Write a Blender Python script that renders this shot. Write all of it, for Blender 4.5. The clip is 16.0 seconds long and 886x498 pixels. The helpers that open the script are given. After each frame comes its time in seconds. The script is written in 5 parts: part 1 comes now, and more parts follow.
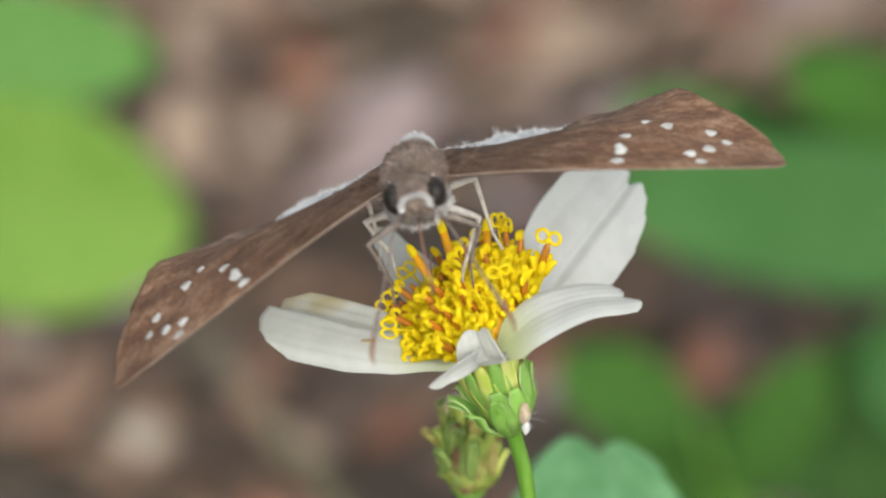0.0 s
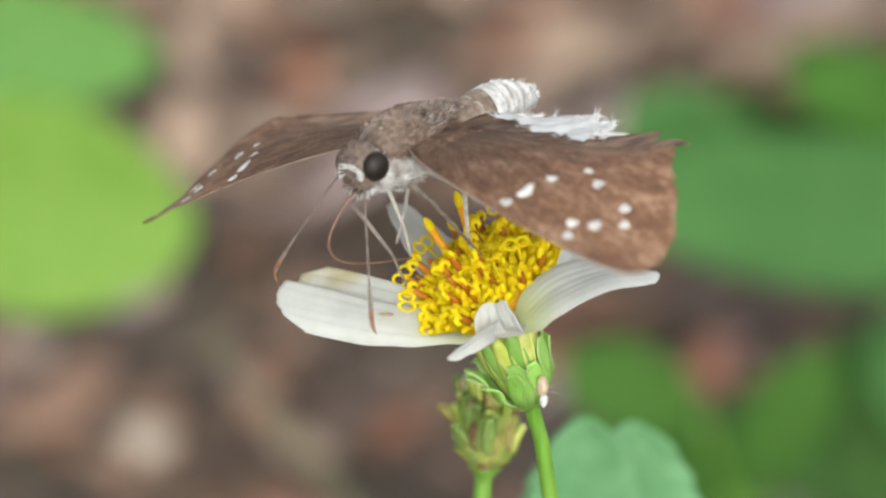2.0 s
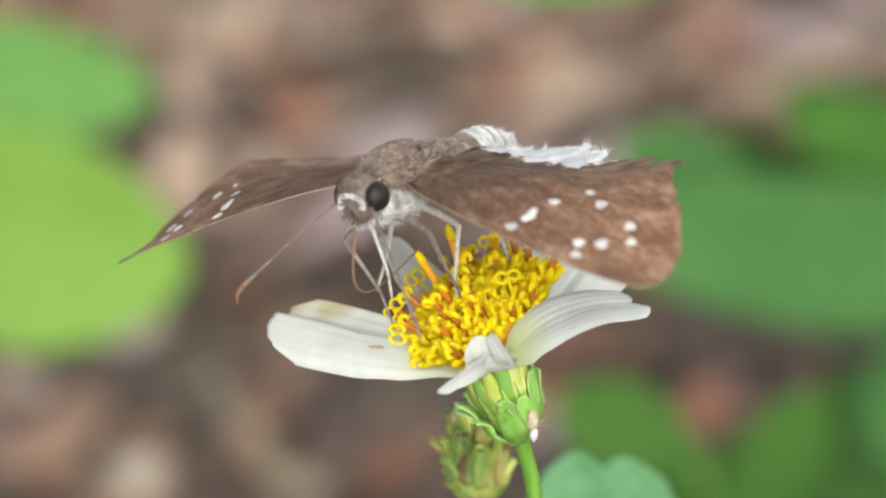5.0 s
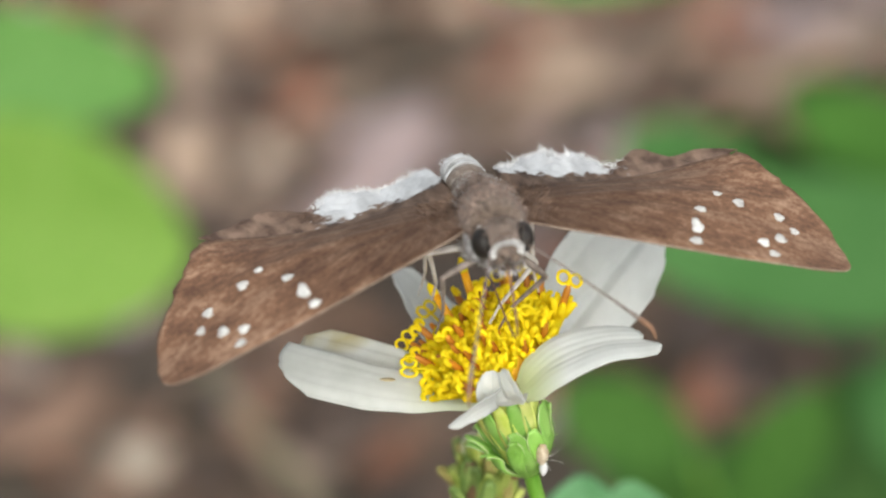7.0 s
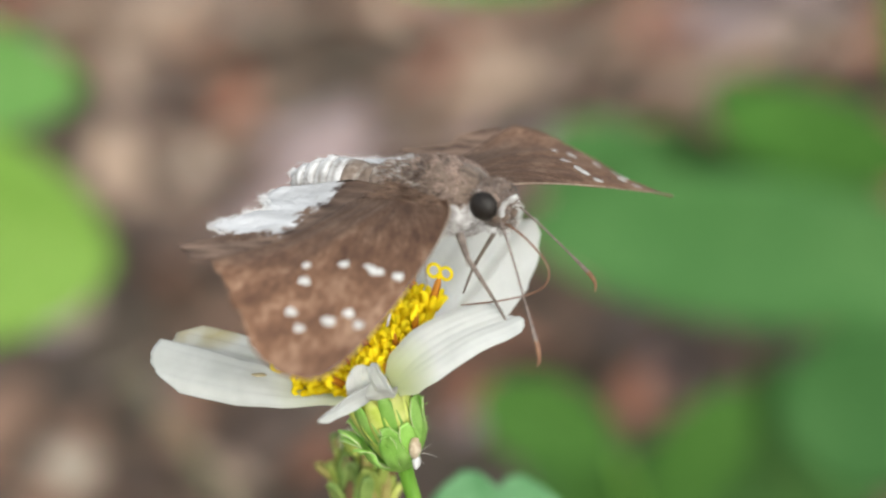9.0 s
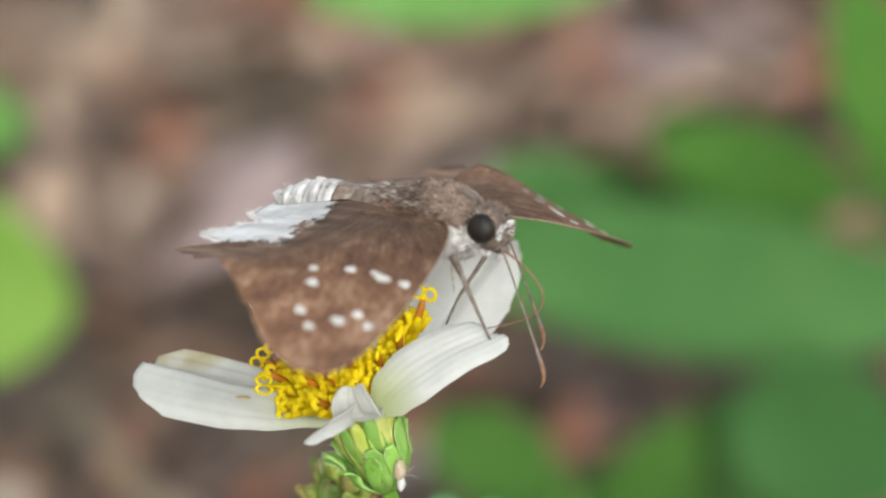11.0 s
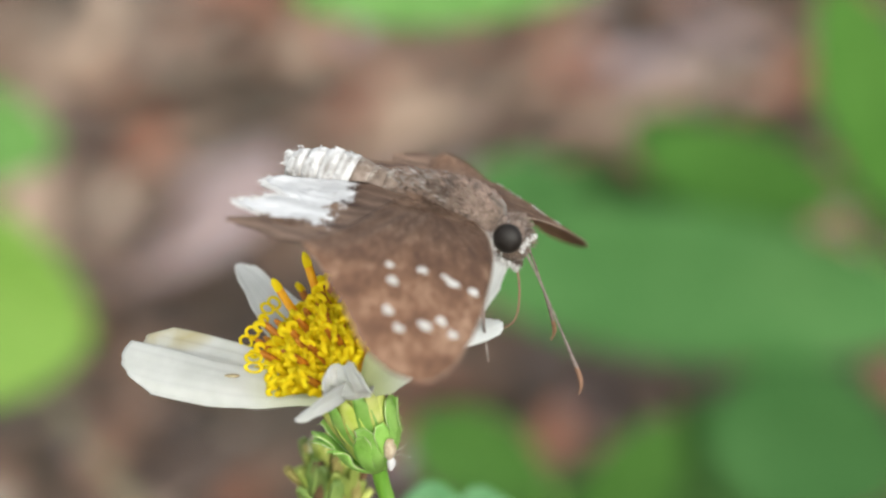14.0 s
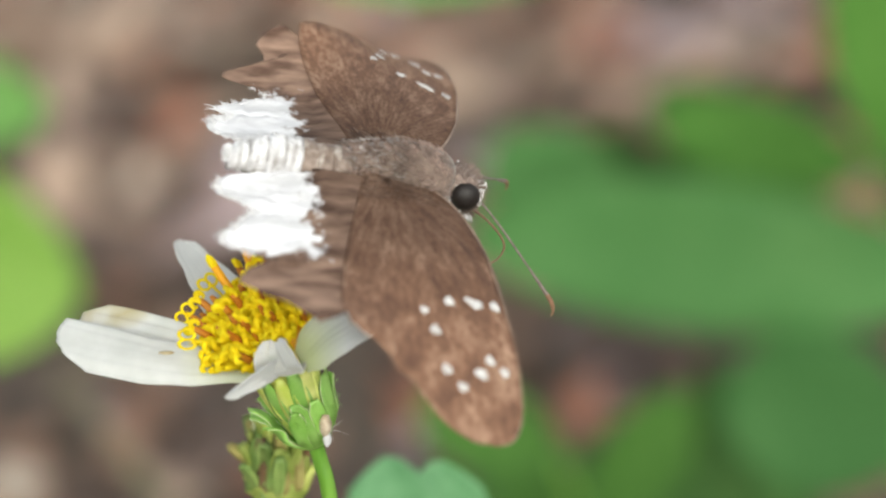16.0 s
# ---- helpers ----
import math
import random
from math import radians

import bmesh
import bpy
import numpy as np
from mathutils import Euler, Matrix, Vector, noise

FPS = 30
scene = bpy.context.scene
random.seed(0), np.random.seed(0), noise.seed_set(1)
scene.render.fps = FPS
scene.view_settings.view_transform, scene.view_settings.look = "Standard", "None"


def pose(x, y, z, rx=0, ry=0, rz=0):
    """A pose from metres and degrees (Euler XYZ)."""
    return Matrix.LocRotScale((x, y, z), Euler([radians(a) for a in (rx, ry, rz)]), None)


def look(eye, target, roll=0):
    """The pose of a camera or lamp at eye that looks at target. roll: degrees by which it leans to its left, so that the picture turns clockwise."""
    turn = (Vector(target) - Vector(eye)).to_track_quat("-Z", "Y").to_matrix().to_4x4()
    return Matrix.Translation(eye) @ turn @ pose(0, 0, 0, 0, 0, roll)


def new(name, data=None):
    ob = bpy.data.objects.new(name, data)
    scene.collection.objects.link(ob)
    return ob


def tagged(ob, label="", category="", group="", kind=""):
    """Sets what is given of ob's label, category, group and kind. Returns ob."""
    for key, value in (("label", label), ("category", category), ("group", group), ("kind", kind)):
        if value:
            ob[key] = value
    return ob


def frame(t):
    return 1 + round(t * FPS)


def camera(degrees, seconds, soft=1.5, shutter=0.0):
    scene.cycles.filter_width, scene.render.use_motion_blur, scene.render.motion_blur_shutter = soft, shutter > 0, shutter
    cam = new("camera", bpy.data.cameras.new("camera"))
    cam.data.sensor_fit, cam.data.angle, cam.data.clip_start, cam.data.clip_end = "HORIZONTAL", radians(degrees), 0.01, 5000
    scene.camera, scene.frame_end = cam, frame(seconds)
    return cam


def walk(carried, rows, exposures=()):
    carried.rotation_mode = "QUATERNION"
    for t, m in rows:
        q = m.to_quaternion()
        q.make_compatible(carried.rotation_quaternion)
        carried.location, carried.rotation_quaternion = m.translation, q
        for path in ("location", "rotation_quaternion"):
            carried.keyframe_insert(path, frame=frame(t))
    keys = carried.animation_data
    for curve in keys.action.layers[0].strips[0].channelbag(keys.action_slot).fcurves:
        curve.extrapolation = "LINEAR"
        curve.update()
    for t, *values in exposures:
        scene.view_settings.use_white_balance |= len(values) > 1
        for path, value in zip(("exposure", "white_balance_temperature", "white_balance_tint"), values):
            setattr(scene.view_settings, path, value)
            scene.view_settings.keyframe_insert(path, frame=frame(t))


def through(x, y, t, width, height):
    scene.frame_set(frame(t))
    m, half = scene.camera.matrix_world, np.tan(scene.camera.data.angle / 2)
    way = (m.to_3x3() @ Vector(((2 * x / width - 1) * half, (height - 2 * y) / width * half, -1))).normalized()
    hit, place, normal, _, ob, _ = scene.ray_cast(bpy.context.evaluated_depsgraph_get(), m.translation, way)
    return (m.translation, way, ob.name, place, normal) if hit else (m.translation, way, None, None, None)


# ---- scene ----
cam = camera(16.0, 16.0, soft=2.3, shutter=0.4)
PATH = [
    (0.0, pose(-0.004910, -0.175234, 0.390102, 63.1389, 0.1068, -0.2608)),
    (0.5, pose(-0.003623, -0.175263, 0.390135, 63.1167, 0.0457, -0.2456)),
    (1.0, pose(-0.005063, -0.175729, 0.389277, 63.2568, 0.1163, -0.3049)),
    (1.5, pose(-0.005225, -0.176437, 0.387985, 63.1785, 0.3202, -0.5552)),
    (2.0, pose(-0.006058, -0.176432, 0.388004, 63.3638, 0.2842, -0.3728)),
    (2.5, pose(-0.005638, -0.175679, 0.389214, 63.5600, 0.2336, -0.2361)),
    (3.0, pose(-0.004543, -0.175630, 0.389094, 63.9341, 0.1283, -0.3208)),
    (3.5, pose(-0.006151, -0.175795, 0.388558, 63.8278, -0.1178, -0.6011)),
    (3.7, pose(-0.006055, -0.176453, 0.387241, 64.0599, -0.1021, -0.5547)),
    (5.8, pose(-0.005277, -0.176273, 0.388720, 64.0722, -0.3373, 0.1399)),
    (6.0, pose(-0.005108, -0.176039, 0.389244, 63.6202, -0.4684, 0.2152)),
    (6.5, pose(-0.005434, -0.175270, 0.390984, 63.2867, -0.6166, 0.1388)),
    (7.0, pose(-0.006635, -0.175202, 0.391150, 63.5777, -0.8198, 0.0694)),
    (7.5, pose(-0.005768, -0.175238, 0.390982, 63.5703, -0.7929, 0.2061)),
    (8.0, pose(-0.004003, -0.175320, 0.390758, 63.6281, -0.8295, -0.1136)),
    (8.5, pose(-0.002615, -0.175223, 0.390990, 63.5792, -0.8193, -0.4558)),
    (9.0, pose(-0.001790, -0.175400, 0.390482, 63.6932, -0.6881, -1.0388)),
    (9.5, pose(-0.001353, -0.175320, 0.390472, 63.6821, -0.6431, -0.9991)),
    (9.7, pose(-0.001728, -0.175250, 0.390432, 63.8295, -0.7210, -1.1344)),
    (11.8, pose(-0.006506, -0.175600, 0.388264, 64.4678, -0.9445, -2.7934)),
    (12.0, pose(-0.006237, -0.175617, 0.388125, 64.3962, -0.8391, -2.4239)),
    (12.5, pose(-0.003525, -0.174821, 0.389511, 64.4886, -0.6104, -1.7729)),
    (13.0, pose(-0.006573, -0.175229, 0.388267, 64.8017, -0.9972, -2.6395)),
    (13.5, pose(-0.007293, -0.175419, 0.387365, 64.5498, -1.2714, -3.0404)),
    (14.0, pose(-0.006237, -0.175382, 0.386858, 64.6662, -1.2874, -2.7426)),
    (14.5, pose(-0.004413, -0.175339, 0.386311, 64.5497, -1.0687, -2.4663)),
    (15.0, pose(-0.000464, -0.175044, 0.386335, 64.1910, -0.5832, -1.7624)),
    (15.5, pose(-0.001526, -0.175178, 0.385703, 64.6827, -0.7887, -2.6409)),
    (16.0, pose(0.001134, -0.174586, 0.386647, 64.1404, -0.4658, -2.0347)),
]

walk(cam, PATH, [(0.0, 0.63, 6620, 5), (1.0, 0.71, 6620, 5), (2.0, 0.86, 6620, 5), (3.0, 0.95, 6620, 5), (6.0, 0.88, 6620, 5), (7.0, 0.77, 6620, 5), (8.5, 0.84, 6620, 5), (9.5, 0.78, 6620, 5),
                 (12.5, 0.74, 6620, 5), (14.0, 0.86, 6620, 5), (15.0, 0.90, 6620, 5), (16.0, 0.85, 6620, 5)])
cam.data.dof.use_dof, cam.data.dof.focus_distance, cam.data.dof.aperture_fstop = True, 0.194, 27.0

SKY, SUN = 0.15, 0.55

# ---------------------------------------------------------------- world, sun
world = bpy.data.worlds.new("sky")
scene.world = world
world.use_nodes = True
wn = world.node_tree.nodes
sky = wn.new("ShaderNodeTexSky")
sky.sky_type, sky.sun_disc = "NISHITA", False
sky.sun_elevation, sky.sun_rotation = radians(35), radians(168)
sky.air_density, sky.dust_density = 1.0, 3.0
wn["Background"].inputs["Strength"].default_value = SKY
cloud = wn.new("ShaderNodeHueSaturation")
cloud.inputs["Saturation"].default_value = 0.30
world.node_tree.links.new(sky.outputs[0], cloud.inputs["Color"])
world.node_tree.links.new(cloud.outputs[0], wn["Background"].inputs["Color"])

sun = new("sun", bpy.data.lights.new("sun", "SUN"))
sun.data.energy, sun.data.angle, sun.data.color = SUN, radians(60), (1.0, 0.96, 0.88)
sun.matrix_world = look((0.21, -1.0, 1.02), (0.0, 0.0, 0.3))

# ---------------------------------------------------------------- helpers
C0 = Vector((0.0, 0.0, 0.30))


def mm(x, y, z):
    """A place near the flower head, from millimetres."""
    return C0 + Vector((x, y, z)) * 0.001


def mesh_of(verts, faces, smooth=True):
    me = bpy.data.meshes.new("mesh")
    me.from_pydata([tuple(v) for v in verts], [], faces)
    me.validate()
    if smooth:
        me.shade_smooth()
    return me


def part(name, me, material, parent, label=""):
    """Links a mesh as one object under a thing or under a part."""
    ob = new(name, me)
    if material and not me.materials:
        me.materials.append(material)
    ob.parent = parent
    return tagged(ob, label)


def empty(name, place, label, category, group=""):
    ob = new(name)
    ob.empty_display_size = 0.005
    ob.location = place
    return tagged(ob, label, category, group)


class Shape:
    """Collects vertices and faces of one mesh."""

    def __init__(self):
        self.v, self.f = [], []

    def tube(self, path, radii, n=10, flat=1.0, cap=True):
        """A round tube along a path; radii one a point."""
        path = [Vector(p) for p in path]
        side = None
        rings = []
        for i, p in enumerate(path):
            d = (path[min(i + 1, len(path) - 1)] - path[max(i - 1, 0)]).normalized()
            if side is None:
                side = d.orthogonal().normalized()
            side = (side - d * side.dot(d)).normalized()
            up = d.cross(side)
            ring = []
            for k in range(n):
                a = 2 * math.pi * k / n
                ring.append(len(self.v))
                self.v.append(p + (side * math.cos(a) + up * math.sin(a) * flat) * radii[i])
            rings.append(ring)
        for a, b in zip(rings, rings[1:]):
            for k in range(n):
                self.f.append((a[k], a[(k + 1) % n], b[(k + 1) % n], b[k]))
        if cap:
            self.f.append(tuple(reversed(rings[0])))
            self.f.append(tuple(rings[-1]))
        return self

    def ball(self, c, r, n=12, m=8, wobble=0.0):
        """A ball or egg at c with the three half axes r."""
        c = Vector(c)
        rows = []
        for j in range(1, m):
            b = math.pi * j / m
            row = []
            for k in range(n):
                a = 2 * math.pi * k / n
                q = Vector((math.sin(b) * math.cos(a), math.sin(b) * math.sin(a), math.cos(b)))
                g = 1 + wobble * noise.noise(q * 2.3 + c * 700)
                row.append(len(self.v))
                self.v.append(c + Vector((q.x * r[0], q.y * r[1], q.z * r[2])) * g)
            rows.append(row)
        top, low = len(self.v), len(self.v) + 1
        self.v += [c + Vector((0, 0, r[2])), c - Vector((0, 0, r[2]))]
        for a, b in zip(rows, rows[1:]):
            for k in range(n):
                self.f.append((a[k], b[k], b[(k + 1) % n], a[(k + 1) % n]))
        for k in range(n):
            self.f.append((top, rows[0][k], rows[0][(k + 1) % n]))
            self.f.append((low, rows[-1][(k + 1) % n], rows[-1][k]))
        return self

    def hair(self, root, way, length, width, bend=0.3):
        """One tapered scale or hair of two faces."""
        way = way.normalized()
        side = way.orthogonal().normalized()
        side = Matrix.Rotation(random.uniform(0, 6.28), 3, way) @ side
        i = len(self.v)
        mid = root + way * length * 0.55
        tip = root + way * length + side.cross(way) * length * bend * random.uniform(-1, 1)
        self.v += [root - side * width, root + side * width, mid + side * width * 0.8, mid - side * width * 0.8, tip]
        self.f += [(i, i + 1, i + 2, i + 3), (i + 3, i + 2, i + 4)]

    def sheet(self, rows, thick):
        """A sheet with thickness from rows of points."""
        n, m = len(rows), len(rows[0])
        P = [[Vector(p) for p in r] for r in rows]
        top, low = [], []
        for i in range(n):
            a, b = [], []
            for j in range(m):
                du = P[min(i + 1, n - 1)][j] - P[max(i - 1, 0)][j]
                dv = P[i][min(j + 1, m - 1)] - P[i][max(j - 1, 0)]
                q = du.cross(dv)
                q = q.normalized() if q.length > 1e-14 else Vector((0, 0, 1))
                a.append(len(self.v)); self.v.append(P[i][j] + q * thick * 0.5)
                b.append(len(self.v)); self.v.append(P[i][j] - q * thick * 0.5)
            top.append(a), low.append(b)
        for i in range(n - 1):
            for j in range(m - 1):
                self.f.append((top[i][j], top[i + 1][j], top[i + 1][j + 1], top[i][j + 1]))
                self.f.append((low[i][j], low[i][j + 1], low[i + 1][j + 1], low[i + 1][j]))
        for i in range(n - 1):
            for j in (0, m - 1):
                q = (top[i][j], low[i][j], low[i + 1][j], top[i + 1][j])
                self.f.append(q if j == 0 else tuple(reversed(q)))
        for j in range(m - 1):
            for i in (0, n - 1):
                q = (top[i][j], top[i][j + 1], low[i][j + 1], low[i][j])
                self.f.append(q if i == 0 else tuple(reversed(q)))
        return self

    def mesh(self, origin=(0, 0, 0), scale=1.0):
        o = Vector(origin)
        return mesh_of([(Vector(p) - o) * scale for p in self.v], self.f)


def spline(points, n):
    """n points along a smooth curve through the given ones."""
    pts = [Vector(p) for p in points]
    out = []
    for k in range(n):
        s = (len(pts) - 1) * k / (n - 1)
        i = min(int(s), len(pts) - 2)
        t = s - i
        a, b, c, d = pts[max(i - 1, 0)], pts[i], pts[i + 1], pts[min(i + 2, len(pts) - 1)]
        out.append(0.5 * (2 * b + (c - a) * t + (2 * a - 5 * b + 4 * c - d) * t * t + (3 * b - a - 3 * c + d) * t ** 3))
    return out


# ---------------------------------------------------------------- materials
def surface(name, dark, light, grain=900.0, coarse=140.0, rough=0.6, bump=0.3, through=0.0, streak=None, sheen=0.0, metal=0.0, spec=0.5, depth=0.0002, vary=0.0, blotch=None):
    """A surface that varies at two scales. through: how much light passes. streak: stretches the grain along an axis."""
    m = bpy.data.materials.new(name)
    m.use_nodes = True
    n, l = m.node_tree.nodes, m.node_tree.links
    b = n["Principled BSDF"]
    co = n.new("ShaderNodeTexCoord")
    mp = n.new("ShaderNodeMapping")
    if streak:
        mp.inputs["Scale"].default_value = streak
    l.new(co.outputs["Object"], mp.inputs["Vector"])
    fine, big = n.new("ShaderNodeTexNoise"), n.new("ShaderNodeTexNoise")
    fine.inputs["Scale"].default_value, fine.inputs["Detail"].default_value = grain, 4
    big.inputs["Scale"].default_value, big.inputs["Detail"].default_value = coarse, 3
    l.new(mp.outputs[0], fine.inputs["Vector"])
    l.new(co.outputs["Object"], big.inputs["Vector"])
    mix = n.new("ShaderNodeMath"); mix.operation = "MULTIPLY_ADD"
    mix.inputs[1].default_value = 0.55
    half = n.new("ShaderNodeMath"); half.operation = "MULTIPLY"; half.inputs[1].default_value = 0.45
    l.new(big.outputs["Fac"], half.inputs[0])
    l.new(fine.outputs["Fac"], mix.inputs[0]); l.new(half.outputs[0], mix.inputs[2])
    ramp = n.new("ShaderNodeValToRGB")
    ramp.color_ramp.elements[0].position, ramp.color_ramp.elements[1].position = 0.36, 0.64
    ramp.color_ramp.elements[0].color, ramp.color_ramp.elements[1].color = (*dark, 1), (*light, 1)
    l.new(mix.outputs[0], ramp.inputs[0])
    colour = ramp.outputs[0]
    if blotch:
        bn, br, bm_ = n.new("ShaderNodeTexNoise"), n.new("ShaderNodeMapRange"), n.new("ShaderNodeMix")
        bn.inputs["Scale"].default_value, bn.inputs["Detail"].default_value = 330.0, 3
        br.inputs["From Min"].default_value, br.inputs["From Max"].default_value = 0.37, 0.64
        bm_.data_type = "RGBA"
        bm_.inputs["B"].default_value = (*blotch, 1)
        l.new(co.outputs["Object"], bn.inputs["Vector"]); l.new(bn.outputs["Fac"], br.inputs["Value"])
        sy, ry, my = n.new("ShaderNodeSeparateXYZ"), n.new("ShaderNodeMapRange"), n.new("ShaderNodeMath")
        ry.inputs["From Min"].default_value, ry.inputs["From Max"].default_value = 0.0034, 0.0046
        my.operation = "MULTIPLY"
        l.new(co.outputs["Object"], sy.inputs[0]); l.new(sy.outputs["Y"], ry.inputs["Value"])
        l.new(ry.outputs[0], my.inputs[0]); l.new(br.outputs[0], my.inputs[1])
        l.new(my.outputs[0], bm_.inputs["Factor"]); l.new(colour, bm_.inputs["A"])
        colour = bm_.outputs["Result"]
    if vary:
        info = n.new("ShaderNodeObjectInfo")
        hsv = n.new("ShaderNodeHueSaturation")
        rng = n.new("ShaderNodeMapRange")
        rng.inputs["To Min"].default_value, rng.inputs["To Max"].default_value = 1 - vary, 1 + vary
        l.new(info.outputs["Random"], rng.inputs["Value"])
        l.new(rng.outputs[0], hsv.inputs["Value"]); l.new(colour, hsv.inputs["Color"])
        colour = hsv.outputs[0]
    l.new(colour, b.inputs["Base Color"])
    b.inputs["Roughness"].default_value, b.inputs["Metallic"].default_value = rough, metal
    b.inputs["Specular IOR Level"].default_value = spec
    if sheen:
        b.inputs["Sheen Weight"].default_value = sheen
    if bump:
        bp = n.new("ShaderNodeBump")
        bp.inputs["Strength"].default_value, bp.inputs["Distance"].default_value = bump, depth
        l.new(mix.outputs[0], bp.inputs["Height"])
        l.new(bp.outputs[0], b.inputs["Normal"])
    if through:
        tr, sh = n.new("ShaderNodeBsdfTranslucent"), n.new("ShaderNodeMixShader")
        l.new(colour, tr.inputs["Color"])
        sh.inputs[0].default_value = through
        l.new(b.outputs[0], sh.inputs[1]); l.new(tr.outputs[0], sh.inputs[2])
        l.new(sh.outputs[0], n["Material Output"].inputs["Surface"])
    return m


def petal_base(m, tint, reach):
    """A pale green foot to a petal, whose origin is at its base."""
    n, l = m.node_tree.nodes, m.node_tree.links
    b, tr = n["Principled BSDF"], n["Translucent BSDF"]
    was = b.inputs["Base Color"].links[0].from_socket
    co, ln = n.new("ShaderNodeTexCoord"), n.new("ShaderNodeVectorMath")
    ln.operation = "LENGTH"
    l.new(co.outputs["Object"], ln.inputs[0])
    rg = n.new("ShaderNodeMapRange"); rg.inputs["From Min"].default_value, rg.inputs["From Max"].default_value = 0.001, reach
    l.new(ln.outputs["Value"], rg.inputs["Value"])
    mx = n.new("ShaderNodeMix"); mx.data_type = "RGBA"; mx.inputs["A"].default_value = (*tint, 1)
    l.new(rg.outputs[0], mx.inputs["Factor"]); l.new(was, mx.inputs["B"])
    l.new(mx.outputs["Result"], b.inputs["Base Color"]); l.new(mx.outputs["Result"], tr.inputs["Color"])


def blend(name, first, second, edge_x, edge_y, width, jag=0.0, jag_scale=900.0):
    """Two looks on one surface with an uneven border across an axis of the object."""
    m = bpy.data.materials.new(name)
    m.use_nodes = True
    n, l = m.node_tree.nodes, m.node_tree.links
    b = n["Principled BSDF"]
    b.inputs["Roughness"].default_value, b.inputs["Specular IOR Level"].default_value = 0.75, 0.2
    co = n.new("ShaderNodeTexCoord")
    sep = n.new("ShaderNodeSeparateXYZ"); l.new(co.outputs["Object"], sep.inputs[0])
    ab = n.new("ShaderNodeMath"); ab.operation = "ABSOLUTE"; l.new(sep.outputs["X"], ab.inputs[0])
    ox = n.new("ShaderNodeMath"); ox.operation = "SUBTRACT"; ox.inputs[1].default_value = edge_x; l.new(ab.outputs[0], ox.inputs[0])
    oy = n.new("ShaderNodeMath"); oy.operation = "SUBTRACT"; oy.inputs[1].default_value = edge_y; l.new(sep.outputs["Y"], oy.inputs[0])
    dot = n.new("ShaderNodeMath"); dot.operation = "MAXIMUM"; l.new(ox.outputs[0], dot.inputs[0]); l.new(oy.outputs[0], dot.inputs[1])
    nz = n.new("ShaderNodeTexNoise"); nz.inputs["Scale"].default_value, nz.inputs["Detail"].default_value = jag_scale, 4
    l.new(co.outputs["Object"], nz.inputs["Vector"])
    add = n.new("ShaderNodeMath"); add.operation = "MULTIPLY_ADD"; add.inputs[1].default_value = jag
    l.new(nz.outputs["Fac"], add.inputs[0]); l.new(dot.outputs[0], add.inputs[2])
    rng = n.new("ShaderNodeMapRange"); rng.interpolation_type = "SMOOTHSTEP"
    rng.inputs["From Min"].default_value, rng.inputs["From Max"].default_value = 0.0, width
    l.new(add.outputs[0], rng.inputs["Value"])
    cols = []
    for (dark, light), scale, pull in ((first, 700.0, 0.22), (second, 1000.0, 0.30)):
        f = n.new("ShaderNodeTexNoise"); f.inputs["Scale"].default_value, f.inputs["Detail"].default_value = scale, 5
        grain = n.new("ShaderNodeMapping"); grain.inputs["Scale"].default_value = (1, pull, 1)
        l.new(co.outputs["Object"], grain.inputs["Vector"]); l.new(grain.outputs[0], f.inputs["Vector"])
        r = n.new("ShaderNodeValToRGB")
        r.color_ramp.elements[0].position, r.color_ramp.elements[1].position = 0.35, 0.65
        r.color_ramp.elements[0].color, r.color_ramp.elements[1].color = (*dark, 1), (*light, 1)
        l.new(f.outputs["Fac"], r.inputs[0]); cols.append((r, f))
    mx = n.new("ShaderNodeMix"); mx.data_type = "RGBA"
    root = n.new("ShaderNodeMapRange"); root.interpolation_type = "SMOOTHSTEP"
    root.inputs["From Min"].default_value, root.inputs["From Max"].default_value = 0.003, 0.013
    root.inputs["To Min"].default_value, root.inputs["To Max"].default_value = 0.62, 1.16
    l.new(ab.outputs[0], root.inputs["Value"])
    hue = n.new("ShaderNodeHueSaturation"); l.new(root.outputs[0], hue.inputs["Value"]); l.new(cols[1][0].outputs[0], hue.inputs["Color"])
    l.new(rng.outputs[0], mx.inputs["Factor"]); l.new(cols[0][0].outputs[0], mx.inputs["A"]); l.new(hue.outputs[0], mx.inputs["B"])
    l.new(mx.outputs["Result"], b.inputs["Base Color"])
    bp = n.new("ShaderNodeBump"); bp.inputs["Strength"].default_value, bp.inputs["Distance"].default_value = 0.4, 0.0001
    l.new(cols[0][1].outputs["Fac"], bp.inputs["Height"]); l.new(bp.outputs[0], b.inputs["Normal"])
    return m


PETAL = surface("white_petal", (0.70, 0.72, 0.715), (0.79, 0.807, 0.805), 700, 90, 0.65, 0.15, 0.45, (1, 1, 1), spec=0.25)
PETAL_SMALL = surface("small_white_petal", (0.71, 0.73, 0.72), (0.80, 0.815, 0.81), 700, 90, 0.65, 0.15, 0.52, (1, 1, 1), spec=0.25)
PETAL_OLD = surface("ageing_petal", (0.67, 0.69, 0.665), (0.775, 0.79, 0.775), 700, 90, 0.65, 0.15, 0.46, (1, 1, 1), spec=0.25, blotch=(0.56, 0.51, 0.32))
petal_base(PETAL, (0.66, 0.73, 0.46), 0.0038)
petal_base(PETAL_OLD, (0.66, 0.72, 0.50), 0.0060)
YELLOW = surface("yellow_floret", (0.96, 0.75, 0.010), (1.0, 0.895, 0.035), 1500, 500, 0.75, 0.5, 0.42, spec=0.2, vary=0.08)
